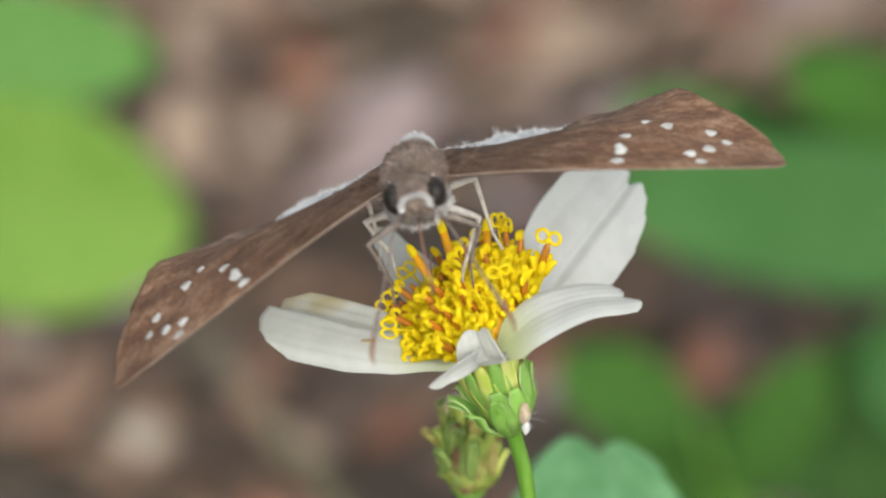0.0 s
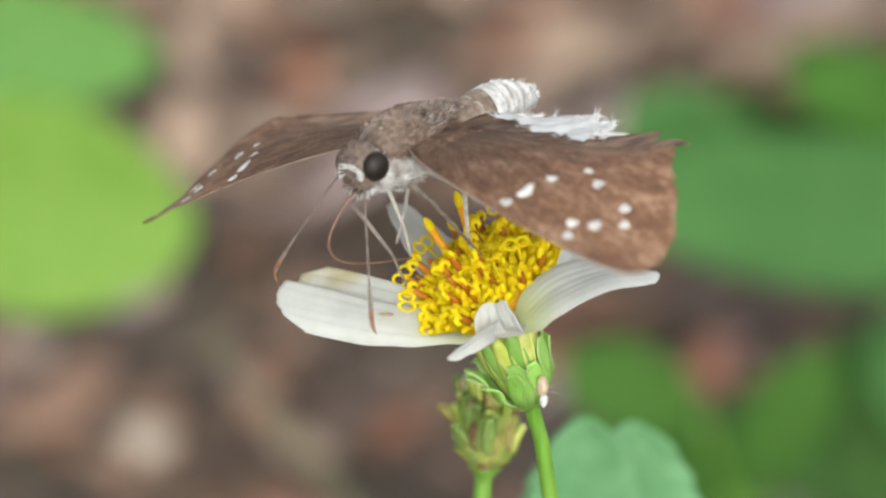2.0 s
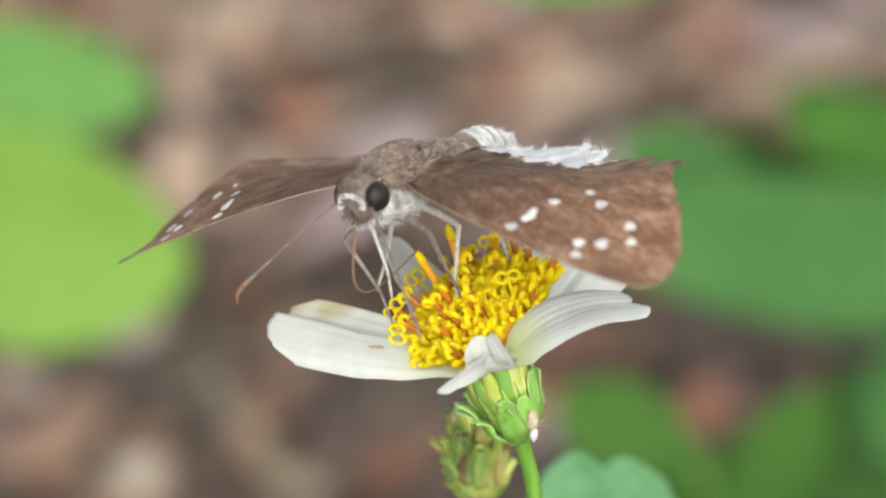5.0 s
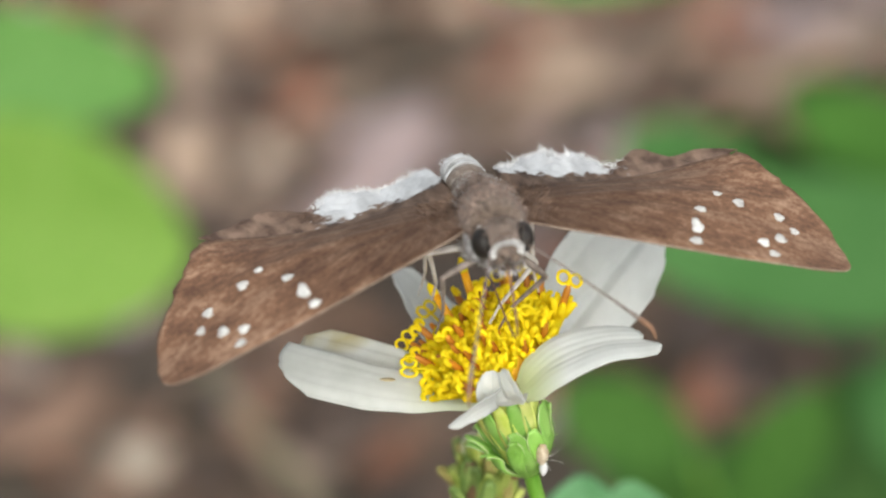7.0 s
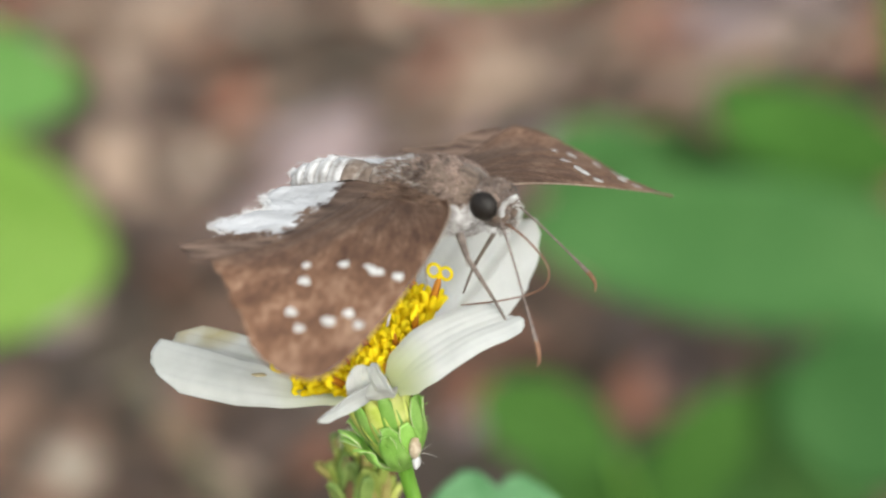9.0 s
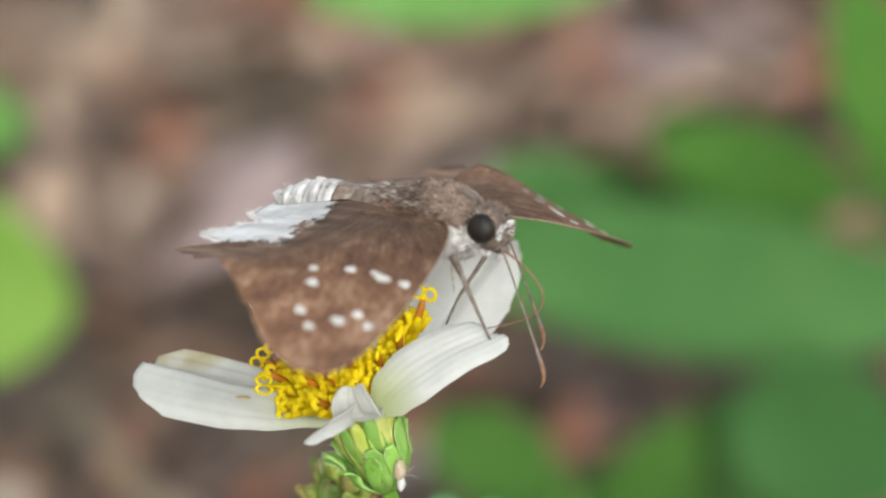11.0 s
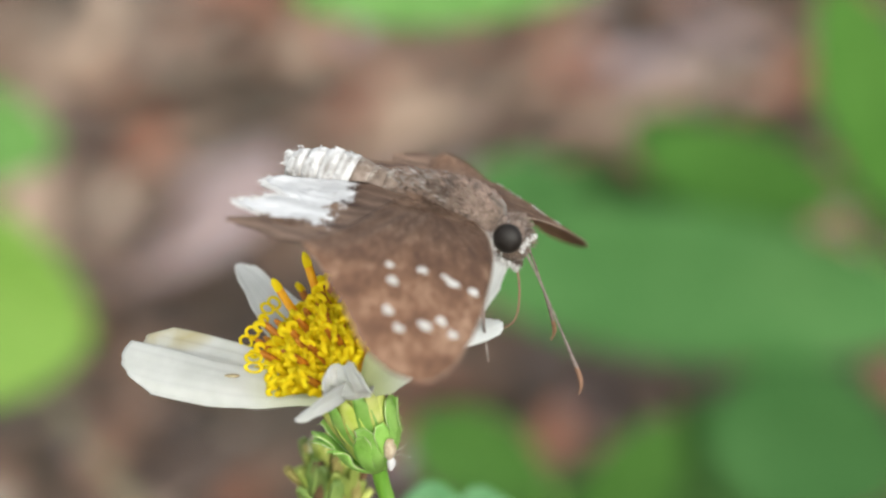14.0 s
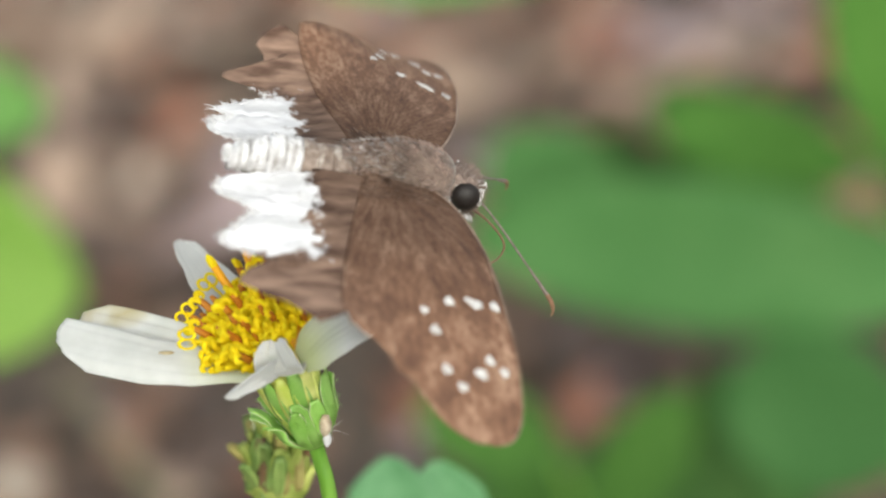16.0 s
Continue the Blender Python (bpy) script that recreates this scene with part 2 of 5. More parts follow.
ORANGE = surface("orange_floret", (0.78, 0.34, 0.006), (0.90, 0.50, 0.01), 1500, 500, 0.5, 0.3, 0.15, vary=0.12)
ANTHER = surface("brown_anther", (0.32, 0.10, 0.005), (0.58, 0.23, 0.008), 1800, 600, 0.55, 0.4, vary=0.15)
SEPAL = surface("green_bract", (0.25, 0.52, 0.08), (0.44, 0.72, 0.20), 900, 250, 0.45, 0.3, 0.35, vary=0.15)
PALE_SEPAL = surface("pale_bract", (0.54, 0.66, 0.10), (0.82, 0.84, 0.32), 900, 250, 0.5, 0.3, 0.3, vary=0.1)
STEM = surface("green_stem", (0.105, 0.27, 0.022), (0.21, 0.41, 0.065), 1200, 160, 0.42, 0.35, 0.15, (1, 1, 0.12))
DULL_STEM = surface("dull_stalk", (0.09, 0.10, 0.05), (0.17, 0.17, 0.09), 1200, 160, 0.6, 0.35, 0.0, (1, 1, 0.12))
BUD_GREEN = surface("dull_green_bract", (0.13, 0.23, 0.045), (0.28, 0.38, 0.11), 900, 250, 0.55, 0.3, 0.2, vary=0.2)
BUD_CUP = surface("yellow_green_cup", (0.22, 0.30, 0.05), (0.42, 0.48, 0.12), 900, 250, 0.55, 0.4, 0.2)
BROWN_TIP = surface("withered_bract", (0.20, 0.16, 0.04), (0.40, 0.36, 0.12), 1200, 300, 0.7, 0.4)
DRY = surface("dry_brown_bract", (0.07, 0.040, 0.018), (0.20, 0.115, 0.05), 1200, 300, 0.7, 0.4)
FADED = surface("faded_petal", (0.55, 0.60, 0.34), (0.78, 0.80, 0.58), 900, 250, 0.6, 0.3, 0.3)
CREAM = surface("cream_bract_margin", (0.66, 0.72, 0.42), (0.84, 0.86, 0.62), 900, 250, 0.5, 0.2, 0.35)
STAIN = surface("petal_stain", (0.30, 0.22, 0.10), (0.5, 0.42, 0.26), 1500, 400, 0.7, 0.2)
LEAF_NEAR = surface("matt_green_leaf", (0.10, 0.29, 0.11), (0.17, 0.39, 0.18), 600, 80, 0.55, 0.3, 0.3)
# sunlight is put into LEAF_LIME's base colour, shade into LEAF_SHADE's
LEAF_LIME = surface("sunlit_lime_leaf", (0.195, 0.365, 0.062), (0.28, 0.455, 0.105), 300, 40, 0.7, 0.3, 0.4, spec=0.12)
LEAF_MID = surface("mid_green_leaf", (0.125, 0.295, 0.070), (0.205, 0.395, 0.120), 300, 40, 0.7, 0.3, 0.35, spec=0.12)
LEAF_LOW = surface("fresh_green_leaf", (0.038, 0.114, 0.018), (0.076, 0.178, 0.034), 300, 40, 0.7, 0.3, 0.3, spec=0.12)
LEAF_SHADE = surface("shaded_dark_green_leaf", (0.042, 0.113, 0.025), (0.071, 0.157, 0.042), 300, 40, 0.7, 0.3, 0.25, spec=0.12)
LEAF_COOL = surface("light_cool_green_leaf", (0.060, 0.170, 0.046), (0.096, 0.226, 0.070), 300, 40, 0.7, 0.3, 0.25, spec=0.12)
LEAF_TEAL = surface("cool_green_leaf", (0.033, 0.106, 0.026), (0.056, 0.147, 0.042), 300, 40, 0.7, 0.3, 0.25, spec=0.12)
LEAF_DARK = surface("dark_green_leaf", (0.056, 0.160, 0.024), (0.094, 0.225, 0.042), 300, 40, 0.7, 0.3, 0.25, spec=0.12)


def banded(name, pale, dark, period, duty):
    """Scales in bands across the body, broken up by noise."""
    m = surface(name, pale[0], pale[1], 2600, 500, 0.6, 0.5)
    n, l = m.node_tree.nodes, m.node_tree.links
    b = n["Principled BSDF"]
    was = b.inputs["Base Color"].links[0].from_socket
    co, sep = n.new("ShaderNodeTexCoord"), n.new("ShaderNodeSeparateXYZ")
    l.new(co.outputs["Object"], sep.inputs[0])
    nz = n.new("ShaderNodeTexNoise"); nz.inputs["Scale"].default_value, nz.inputs["Detail"].default_value = 1300, 4
    l.new(co.outputs["Object"], nz.inputs["Vector"])
    ph = n.new("ShaderNodeMath"); ph.operation = "MULTIPLY"; ph.inputs[1].default_value = 6.2832 / period; l.new(sep.outputs["Y"], ph.inputs[0])
    si = n.new("ShaderNodeMath"); si.operation = "SINE"; l.new(ph.outputs[0], si.inputs[0])
    sn = n.new("ShaderNodeMath"); sn.operation = "MULTIPLY"; sn.inputs[1].default_value = 0.5; l.new(si.outputs[0], sn.inputs[0])
    ad = n.new("ShaderNodeMath"); ad.operation = "MULTIPLY_ADD"; ad.inputs[1].default_value = 5.5; l.new(nz.outputs["Fac"], ad.inputs[0]); l.new(sn.outputs[0], ad.inputs[2])
    rg = n.new("ShaderNodeMapRange"); rg.inputs["From Min"].default_value, rg.inputs["From Max"].default_value = duty, duty + 1.3; l.new(ad.outputs[0], rg.inputs["Value"])
    mx = n.new("ShaderNodeMix"); mx.data_type = "RGBA"; mx.inputs["B"].default_value = (*dark, 1)
    l.new(rg.outputs[0], mx.inputs["Factor"]); l.new(was, mx.inputs["A"]); l.new(mx.outputs["Result"], b.inputs["Base Color"])
    return m


def wing_surface(name):
    """Brown scales with rays and blotches that fan out from the hinge."""
    m = bpy.data.materials.new(name)
    m.use_nodes = True
    n, l = m.node_tree.nodes, m.node_tree.links
    b = n["Principled BSDF"]
    co, sep = n.new("ShaderNodeTexCoord"), n.new("ShaderNodeSeparateXYZ")
    l.new(co.outputs["Object"], sep.inputs[0])
    ab = n.new("ShaderNodeMath"); ab.operation = "ABSOLUTE"; l.new(sep.outputs["X"], ab.inputs[0])
    an = n.new("ShaderNodeMath"); an.operation = "ARCTAN2"
    l.new(sep.outputs["Y"], an.inputs[0]); l.new(ab.outputs[0], an.inputs[1])
    ln = n.new("ShaderNodeVectorMath"); ln.operation = "LENGTH"; l.new(co.outputs["Object"], ln.inputs[0])
    cb = n.new("ShaderNodeCombineXYZ")
    l.new(an.outputs[0], cb.inputs[0])
    far = n.new("ShaderNodeMath"); far.operation = "MULTIPLY"; far.inputs[1].default_value = 26.0
    l.new(ln.outputs["Value"], far.inputs[0]); l.new(far.outputs[0], cb.inputs[1])
    facs = []
    for vec, scale, detail in ((cb.outputs[0], 13.0, 6), (co.outputs["Object"], 420.0, 5), (co.outputs["Object"], 4200.0, 3), (cb.outputs[0], 44.0, 3)):
        f = n.new("ShaderNodeTexNoise")
        f.inputs["Scale"].default_value, f.inputs["Detail"].default_value = scale, detail
        l.new(vec, f.inputs["Vector"]); facs.append(f.outputs["Fac"])
    a1 = n.new("ShaderNodeMath"); a1.operation = "MULTIPLY_ADD"; a1.inputs[1].default_value = 0.30; l.new(facs[0], a1.inputs[0])
    a2 = n.new("ShaderNodeMath"); a2.operation = "MULTIPLY_ADD"; a2.inputs[1].default_value = 0.24; l.new(facs[1], a2.inputs[0])
    a3 = n.new("ShaderNodeMath"); a3.operation = "MULTIPLY"; a3.inputs[1].default_value = 0.20; l.new(facs[2], a3.inputs[0])
    a4 = n.new("ShaderNodeMath"); a4.operation = "MULTIPLY_ADD"; a4.inputs[1].default_value = 0.26; l.new(facs[3], a4.inputs[0]); l.new(a3.outputs[0], a4.inputs[2])
    l.new(a4.outputs[0], a2.inputs[2]); l.new(a2.outputs[0], a1.inputs[2])
    r = n.new("ShaderNodeValToRGB")
    e = r.color_ramp.elements
    e[0].position, e[0].color = 0.40, (0.084, 0.044, 0.029, 1)
    e[1].position, e[1].color = 0.63, (0.315, 0.202, 0.140, 1)
    q = e.new(0.5); q.color = (0.158, 0.085, 0.052, 1)
    l.new(a1.outputs[0], r.inputs[0])
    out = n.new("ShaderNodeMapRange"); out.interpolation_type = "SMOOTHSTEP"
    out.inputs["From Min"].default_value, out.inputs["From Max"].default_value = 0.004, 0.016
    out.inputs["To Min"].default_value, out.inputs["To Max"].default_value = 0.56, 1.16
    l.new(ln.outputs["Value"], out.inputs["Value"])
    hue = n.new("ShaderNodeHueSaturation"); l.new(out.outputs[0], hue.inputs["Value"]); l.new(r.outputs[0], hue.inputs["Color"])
    l.new(hue.outputs[0], b.inputs["Base Color"])
    b.inputs["Roughness"].default_value, b.inputs["Specular IOR Level"].default_value = 0.7, 0.18
    bp = n.new("ShaderNodeBump"); bp.inputs["Strength"].default_value, bp.inputs["Distance"].default_value = 0.5, 0.0001
    l.new(a1.outputs[0], bp.inputs["Height"]); l.new(bp.outputs[0], b.inputs["Normal"])
    return m


SCALE_BROWN = wing_surface("brown_wing_scales_fanned")
COSTA = surface("pale_wing_edge", (0.16, 0.11, 0.08), (0.35, 0.265, 0.205), 2500, 500, 0.6, 0.3)
SPOT = surface("translucent_wing_spot", (0.38, 0.37, 0.36), (0.70, 0.70, 0.68), 2500, 700, 0.5, 0.3)
BODY_BROWN = surface("brown_body_scales", (0.062, 0.041, 0.030), (0.19, 0.140, 0.110), 2600, 600, 0.7, 0.6, 0.0, None, 0.3, spec=0.25)
HEAD_SCALE = surface("pinkish_brown_head_scales", (0.10, 0.070, 0.056), (0.29, 0.220, 0.185), 2600, 600, 0.7, 0.6, 0.0, None, 0.3, spec=0.25)
FUR_GREY = surface("grey_brown_hair", (0.056, 0.036, 0.028), (0.32, 0.236, 0.198), 1500, 330, 0.6, 0.0, 0.0, spec=0.3)
FUR_BROWN = surface("brown_hair", (0.055, 0.033, 0.023), (0.20, 0.13, 0.095), 1500, 330, 0.6, 0.0, 0.0, spec=0.25)
FUR_PALE = surface("pale_grey_hair", (0.15, 0.125, 0.11), (0.40, 0.365, 0.345), 1500, 500, 0.6, 0.0, 0.0, spec=0.3)
FUR_MIXED = surface("grey_white_hair", (0.26, 0.24, 0.23), (0.80, 0.80, 0.81), 1100, 420, 0.6, 0.0, 0.1, spec=0.3)
FACE_WHITE = surface("bright_white_face_scales", (0.78, 0.78, 0.78), (0.88, 0.88, 0.89), 1500, 500, 0.6, 0.0, 0.0, spec=0.3)
FUR_WHITE = surface("white_hair", (0.58, 0.58, 0.58), (0.78, 0.78, 0.79), 1500, 500, 0.6, 0.0, 0.1, spec=0.3)
BAND_WHITE = banded("white_banded_scales", ((0.36, 0.352, 0.35), (0.72, 0.722, 0.735)), (0.285, 0.267, 0.255), 0.00051, 2.6)
BAND_BROWN = banded("grey_brown_banded_scales", ((0.12, 0.085, 0.066), (0.24, 0.185, 0.150)), (0.40, 0.36, 0.32), 0.00102, 3.0)
CHEST = surface("chest_scales", (0.16, 0.14, 0.13), (0.70, 0.70, 0.71), 1300, 420, 0.6, 0.5)
EYE = surface("dark_compound_eye", (0.008, 0.006, 0.005), (0.020, 0.016, 0.014), 6000, 900, 0.5, 0.35, spec=0.3, depth=0.00003)
LEG = surface("pale_leg_scales", (0.42, 0.385, 0.36), (0.72, 0.69, 0.67), 2500, 700, 0.6, 0.3)
LEG_DARK = surface("dark_leg_scales", (0.10, 0.078, 0.066), (0.29, 0.24, 0.215), 2500, 700, 0.6, 0.3)
ANTENNA = surface("grey_antenna", (0.10, 0.075, 0.065), (0.24, 0.19, 0.17), 3000, 900, 0.6, 0.3)
CLUB = surface("orange_antenna_tip", (0.17, 0.085, 0.05), (0.30, 0.165, 0.095), 3000, 900, 0.6, 0.3)
TONGUE = surface("reddish_proboscis", (0.15, 0.075, 0.05), (0.26, 0.14, 0.09), 3000, 900, 0.4, 0.2)
HUSK = surface("pale_husk", (0.50, 0.36, 0.22), (0.75, 0.66, 0.52), 3000, 900, 0.4, 0.3, 0.3)
HIND = blend("hindwing_scales", ((0.46, 0.46, 0.47), (0.72, 0.72, 0.735)), ((0.078, 0.043, 0.029), (0.265, 0.172, 0.124)), 0.0093, -0.0028, 0.0009, 0.0042, 1100.0)
SOIL = surface("leaf_mould_soil", (0.046, 0.036, 0.027), (0.150, 0.116, 0.086), 60, 9, 0.9, 0.7, depth=0.004)
LITTER = [surface("dead_leaf_%s" % n, a, b, 120, 30, 0.75, 0.5, depth=0.001) for n, a, b in (
    ("brown", (0.156, 0.092, 0.063), (0.301, 0.184, 0.129)), ("russet", (0.231, 0.094, 0.057), (0.387, 0.180, 0.117)),
    ("tan", (0.279, 0.196, 0.143), (0.451, 0.332, 0.251)), ("pale", (0.344, 0.260, 0.257), (0.462, 0.359, 0.359)), ("dark", (0.054, 0.036, 0.029), (0.107, 0.076, 0.061)), ("bleached", (0.336, 0.253, 0.197), (0.534, 0.422, 0.338)))]
STONE = surface("pale_stone", (0.34, 0.28, 0.22), (0.48, 0.41, 0.34), 90, 25, 0.85, 0.4, depth=0.001)

# ---------------------------------------------------------------- ground
def ground_height(x, y):
    return 0.006 * noise.noise((x * 9, y * 9, 0.3)) + 0.002 * noise.noise((x * 40, y * 40, 1.7)) - 0.004


def build_ground():
    line = [s * q for s in (-1, 1) for q in (1.3, 1.7, 2.4, 4, 8, 20, 60, 200)] + [-1.0 + 0.025 * k for k in range(81)]
    xs = sorted(line)
    ys = [q + 0.5 for q in xs]
    v = [(x, y, ground_height(x, y)) for y in ys for x in xs]
    n = len(xs)
    f = [(j * n + i, j * n + i + 1, (j + 1) * n + i + 1, (j + 1) * n + i) for j in range(n - 1) for i in range(n - 1)]
    me = mesh_of(v, f)
    me.materials.append(SOIL)
    tagged(new("ground", me), "bare brown soil with leaf mould", "ground", kind="structure")


def litter_leaf(shape, x, y, size, turn, rise, broad=0.34, lift=None):
    """One dry curled leaf lying on the ground."""
    rows = []
    z0 = ground_height(x, y) + 0.001
    ca, sa = math.cos(turn), math.sin(turn)
    up, curl = random.uniform(0.0, 0.75), random.uniform(-0.4, 0.5)
    lift = up if lift is None else lift
    for i in range(7):
        u = i / 6
        w = size * broad * (math.sin(math.pi * min(max(u, 0.02), 0.98)) ** 0.75)
        row = []
        for j in range(5):
            s = (j - 2) / 2
            a, b = (u - 0.5) * size, s * w
            h = size * (lift * u * u + curl * s * s * 0.25) + rise
            row.append((x + a * ca - b * sa, y + a * sa + b * ca, z0 + max(h, 0.0004)))
        rows.append(row)
    shape.sheet(rows, 0.0004)


def build_litter():
    rnd = random.Random(5)
    random.seed(11)
    shapes = [Shape() for _ in LITTER]
    for k in range(3200):
        y = 0.30 + 0.9 * rnd.random() ** 0.9
        x = rnd.uniform(-0.5, 0.5) * (0.25 + 0.8 * y)
        kind = rnd.choices(range(6), (3.0, 7.0, 4.6, 0.9, 2.6, 2.6) if y > 0.62 else (3.4, 1.0, 0.6, 0.5, 5.6, 0.25))[0]
        litter_leaf(shapes[kind], x, y, rnd.uniform(0.009, 0.024) if y > 0.62 else rnd.uniform(0.008, 0.020), rnd.uniform(0, 6.28), rnd.uniform(0, 0.010))
    for k in range(1600):
        x, y = rnd.uniform(-1.7, 1.7), rnd.uniform(-1.2, 2.2)
        if 0.3 < y < 1.25 and abs(x) < 0.5 * (0.25 + 0.8 * y) or math.hypot(x, y - 0.5) > 1.7:
            continue
        kind = rnd.choices(range(6), (4, 4, 3, 0.5, 4, 0.5))[0]
        litter_leaf(shapes[kind], x, y, rnd.uniform(0.018, 0.055), rnd.uniform(0, 6.28), rnd.uniform(0, 0.006))
    # thinner and thinner litter all round
    state = random.getstate()
    for k in range(5200):
        r, a = 4.2 * rnd.random() ** 0.9, rnd.uniform(0, 6.28)
        x, y = r * math.cos(a), 0.6 + r * math.sin(a)
        if 0.28 < y < 1.3 and abs(x) < 0.5 * (0.27 + 0.82 * y) or math.hypot(x, y) < 0.14:
            continue
        kind = rnd.choices(range(6), (4, 4, 3, 0.5, 4, 0.5))[0]
        litter_leaf(shapes[kind], x, y, rnd.uniform(0.016, 0.050), rnd.uniform(0, 6.28), rnd.uniform(0, 0.006))
    random.setstate(state)
    names = ("brown", "russet", "tan", "pale greyish", "dark rotting", "bleached")
    for shape, material, word in zip(shapes, LITTER, names):
        me = shape.mesh()
        me.materials.append(material)
        tagged(new("leaf_litter", me), word + " dead leaves scattered on the soil", "leaf litter", kind="stuff")


def dead_leaf(x, y, size, turn, material, label, broad=0.34, lift=None):
    s = Shape()
    random.seed(int(size * 10000))
    litter_leaf(s, x, y, size, turn, 0.011, broad, lift)
    thing = empty("dead_leaf", (x, y, 0), label, "dead leaf")
    part("blade", s.mesh((x, y, 0)), material, thing)
    rib = [s.v[2 * (5 * i + 2)] + Vector((0, 0, 0.0003)) for i in range(7)]
    stalk = rib[0] + (rib[0] - rib[1]) * 1.2
    stalk.z = max(ground_height(stalk.x, stalk.y) + 0.0005, rib[0].z - 0.003)
    part("midrib", Shape().tube([stalk] + rib, [size * q for q in (0.016, 0.018, 0.018, 0.016, 0.014, 0.011, 0.008, 0.004)], 6).mesh((x, y, 0)), LITTER[0], thing, "brown midrib and stalk")


def stone(x, y, r, label):
    me = Shape().ball((0, 0, 0), (r, r * 0.85, r * 0.7), 20, 14, 0.25).mesh()
    me.materials.append(STONE)
    ob = tagged(new("stone", me), label, "stone")
    ob.location = (x, y, ground_height(x, y) + r * 0.55)


GROUND_LEAVES = [(-0.092, 0.804, 0.049, 5.7, 2), (-0.07, 0.746, 0.036, 0.5, 2), (-0.1, 0.751, 0.048, 4.4, 2), (-0.072, 0.693, 0.045, 1.8, 4),
                 (-0.05, 0.779, 0.044, 3.6, 4), (0.031, 0.727, 0.044, 1.0, 2), (-0.019, 0.808, 0.041, 2.4, 1), (0.11, 0.754, 0.046, 6.0, 3),
                 (0.134, 0.788, 0.049, 3.3, 3), (0.087, 0.759, 0.042, 1.6, 1), (-0.046, 0.613, 0.036, 0.2, 4), (0.085, 0.558, 0.042, 1.9, 4),
                 (-0.075, 0.737, 0.041, 5.4, 2), (-0.057, 0.599, 0.043, 3.4, 4), (-0.028, 0.497, 0.039, 0.1, 4), (-0.1, 0.503, 0.040, 0.8, 0),
                 (0.101, 0.726, 0.043, 6.0, 2), (0.072, 0.546, 0.045, 1.1, 4),
                 (-0.105, 0.809, 0.024, 5.9, 5), (-0.089, 0.764, 0.015, 0.5, 5), (-0.069, 0.798, 0.022, 4.6, 5), (-0.078, 0.715, 0.021, 1.9, 5), (-0.100, 0.741, 0.020, 3.8, 5),
                 (-0.053, 0.764, 0.020, 1.0, 5), (-0.083, 0.776, 0.018, 2.4, 5), (-0.051, 0.786, 0.021, 6.2, 5), (0.131, 0.773, 0.023, 3.4, 5), (0.113, 0.763, 0.018, 1.7, 5),
                 (-0.090, 0.808, 0.021, 0.9, 5), (-0.073, 0.773, 0.025, 0.4, 5), (-0.059, 0.808, 0.023, 2.3, 5), (-0.040, 0.754, 0.019, 3.1, 5), (-0.060, 0.714, 0.018, 2.7, 2), (-0.033, 0.697, 0.019, 0.6, 2),
                 (-0.045, 0.649, 0.022, 5.1, 2), (-0.065, 0.664, 0.019, 1.4, 2), (-0.026, 0.793, 0.024, 5.9, 5), (-0.074, 0.697, 0.024, 2.5, 2), (-0.052, 0.626, 0.028, 0.3, 2), (-0.075, 0.637, 0.027, 1.8, 2)]
build_ground()
build_litter()
stone(-0.078, 0.493, 0.0085, "rounded pale sandy stone lying on brown soil")
dead_leaf(-0.028, 0.640, 0.092, 1.09, LITTER[3], "large pale pinkish dead leaf on the soil", 0.20, 0.06)
for x, y, size, turn, kind in GROUND_LEAVES:
    dead_leaf(x, y, size, turn, LITTER[kind], "%s curled dead leaf lying on the soil" % ("brown", "russet", "tan", "pale pinkish", "dark rotting", "bleached tan")[kind])

# ---------------------------------------------------------------- plants behind
def leaf_blade(s, base, tip, normal, width, teeth=0, fold=0.12, droop=0.06, n=22):
    """A leaf blade with midrib fold, drooping tip and toothed margin."""
    base, tip, nrm = Vector(base), Vector(tip), Vector(normal).normalized()
    along = tip - base
    length = along.length
    side = along.normalized().cross(nrm).normalized()
    nrm = side.cross(along.normalized())
    rows = []
    for i in range(n + 1):
        u = i / n
        w = width * 0.5 * (math.sin(math.pi * min(u ** 1.15, 0.997)) ** 0.55) + 0.0002
        if teeth:
            w *= 1 - 0.14 * ((u * teeth) % 1.0) ** 1.5
        c = base + along * u - nrm * droop * length * u * u
        row = []
        for j in range(-4, 5):
            q = j / 4
            ripple = 0.010 * length * math.sin(u * 19 + 2 * q) * abs(q)
            vein = 0.0022 * length * math.cos((u * 7 - abs(q) * 1.3) * 2 * math.pi) * abs(q)
            row.append(c + side * w * q + nrm * (fold * w * abs(q) * 1.6 + ripple + vein))
        rows.append(row)
    s.sheet(rows, 0.0004)


def weed(name, root, blades, material, label, stem_r=0.0011, top=None):
    """A plant of one stem from the ground and leaves; each blade is (base, tip, normal, width, teeth)."""
    root = Vector((root[0], root[1], ground_height(root[0], root[1]) - 0.003))
    thing = empty(name, root, label, "plant")
    top = Vector(top or blades[0][0])
    mid = (root + top) / 2 + Vector((0.006, 0.004, 0.01))
    path = spline([root, mid, top], 16)
    part("stem", Shape().tube(path, [stem_r * (1.3 - 0.6 * k / 15) for k in range(16)], 8).mesh(root), STEM, thing)
    for base, tip, normal, width, teeth in blades:
        s = Shape()
        base = Vector(base)
        near = min(path, key=lambda p: (p - base).length)
        s.tube(spline([near, (near + base) / 2 + Vector((0, 0, 0.002)), base + (Vector(tip) - base) * 0.04], 7), [stem_r * 0.6] * 7, 6)
        leaf_blade(s, base, tip, normal, width, teeth, n=66 if teeth else 22)
        part("leaf", s.mesh(root), material, thing)
    return thing


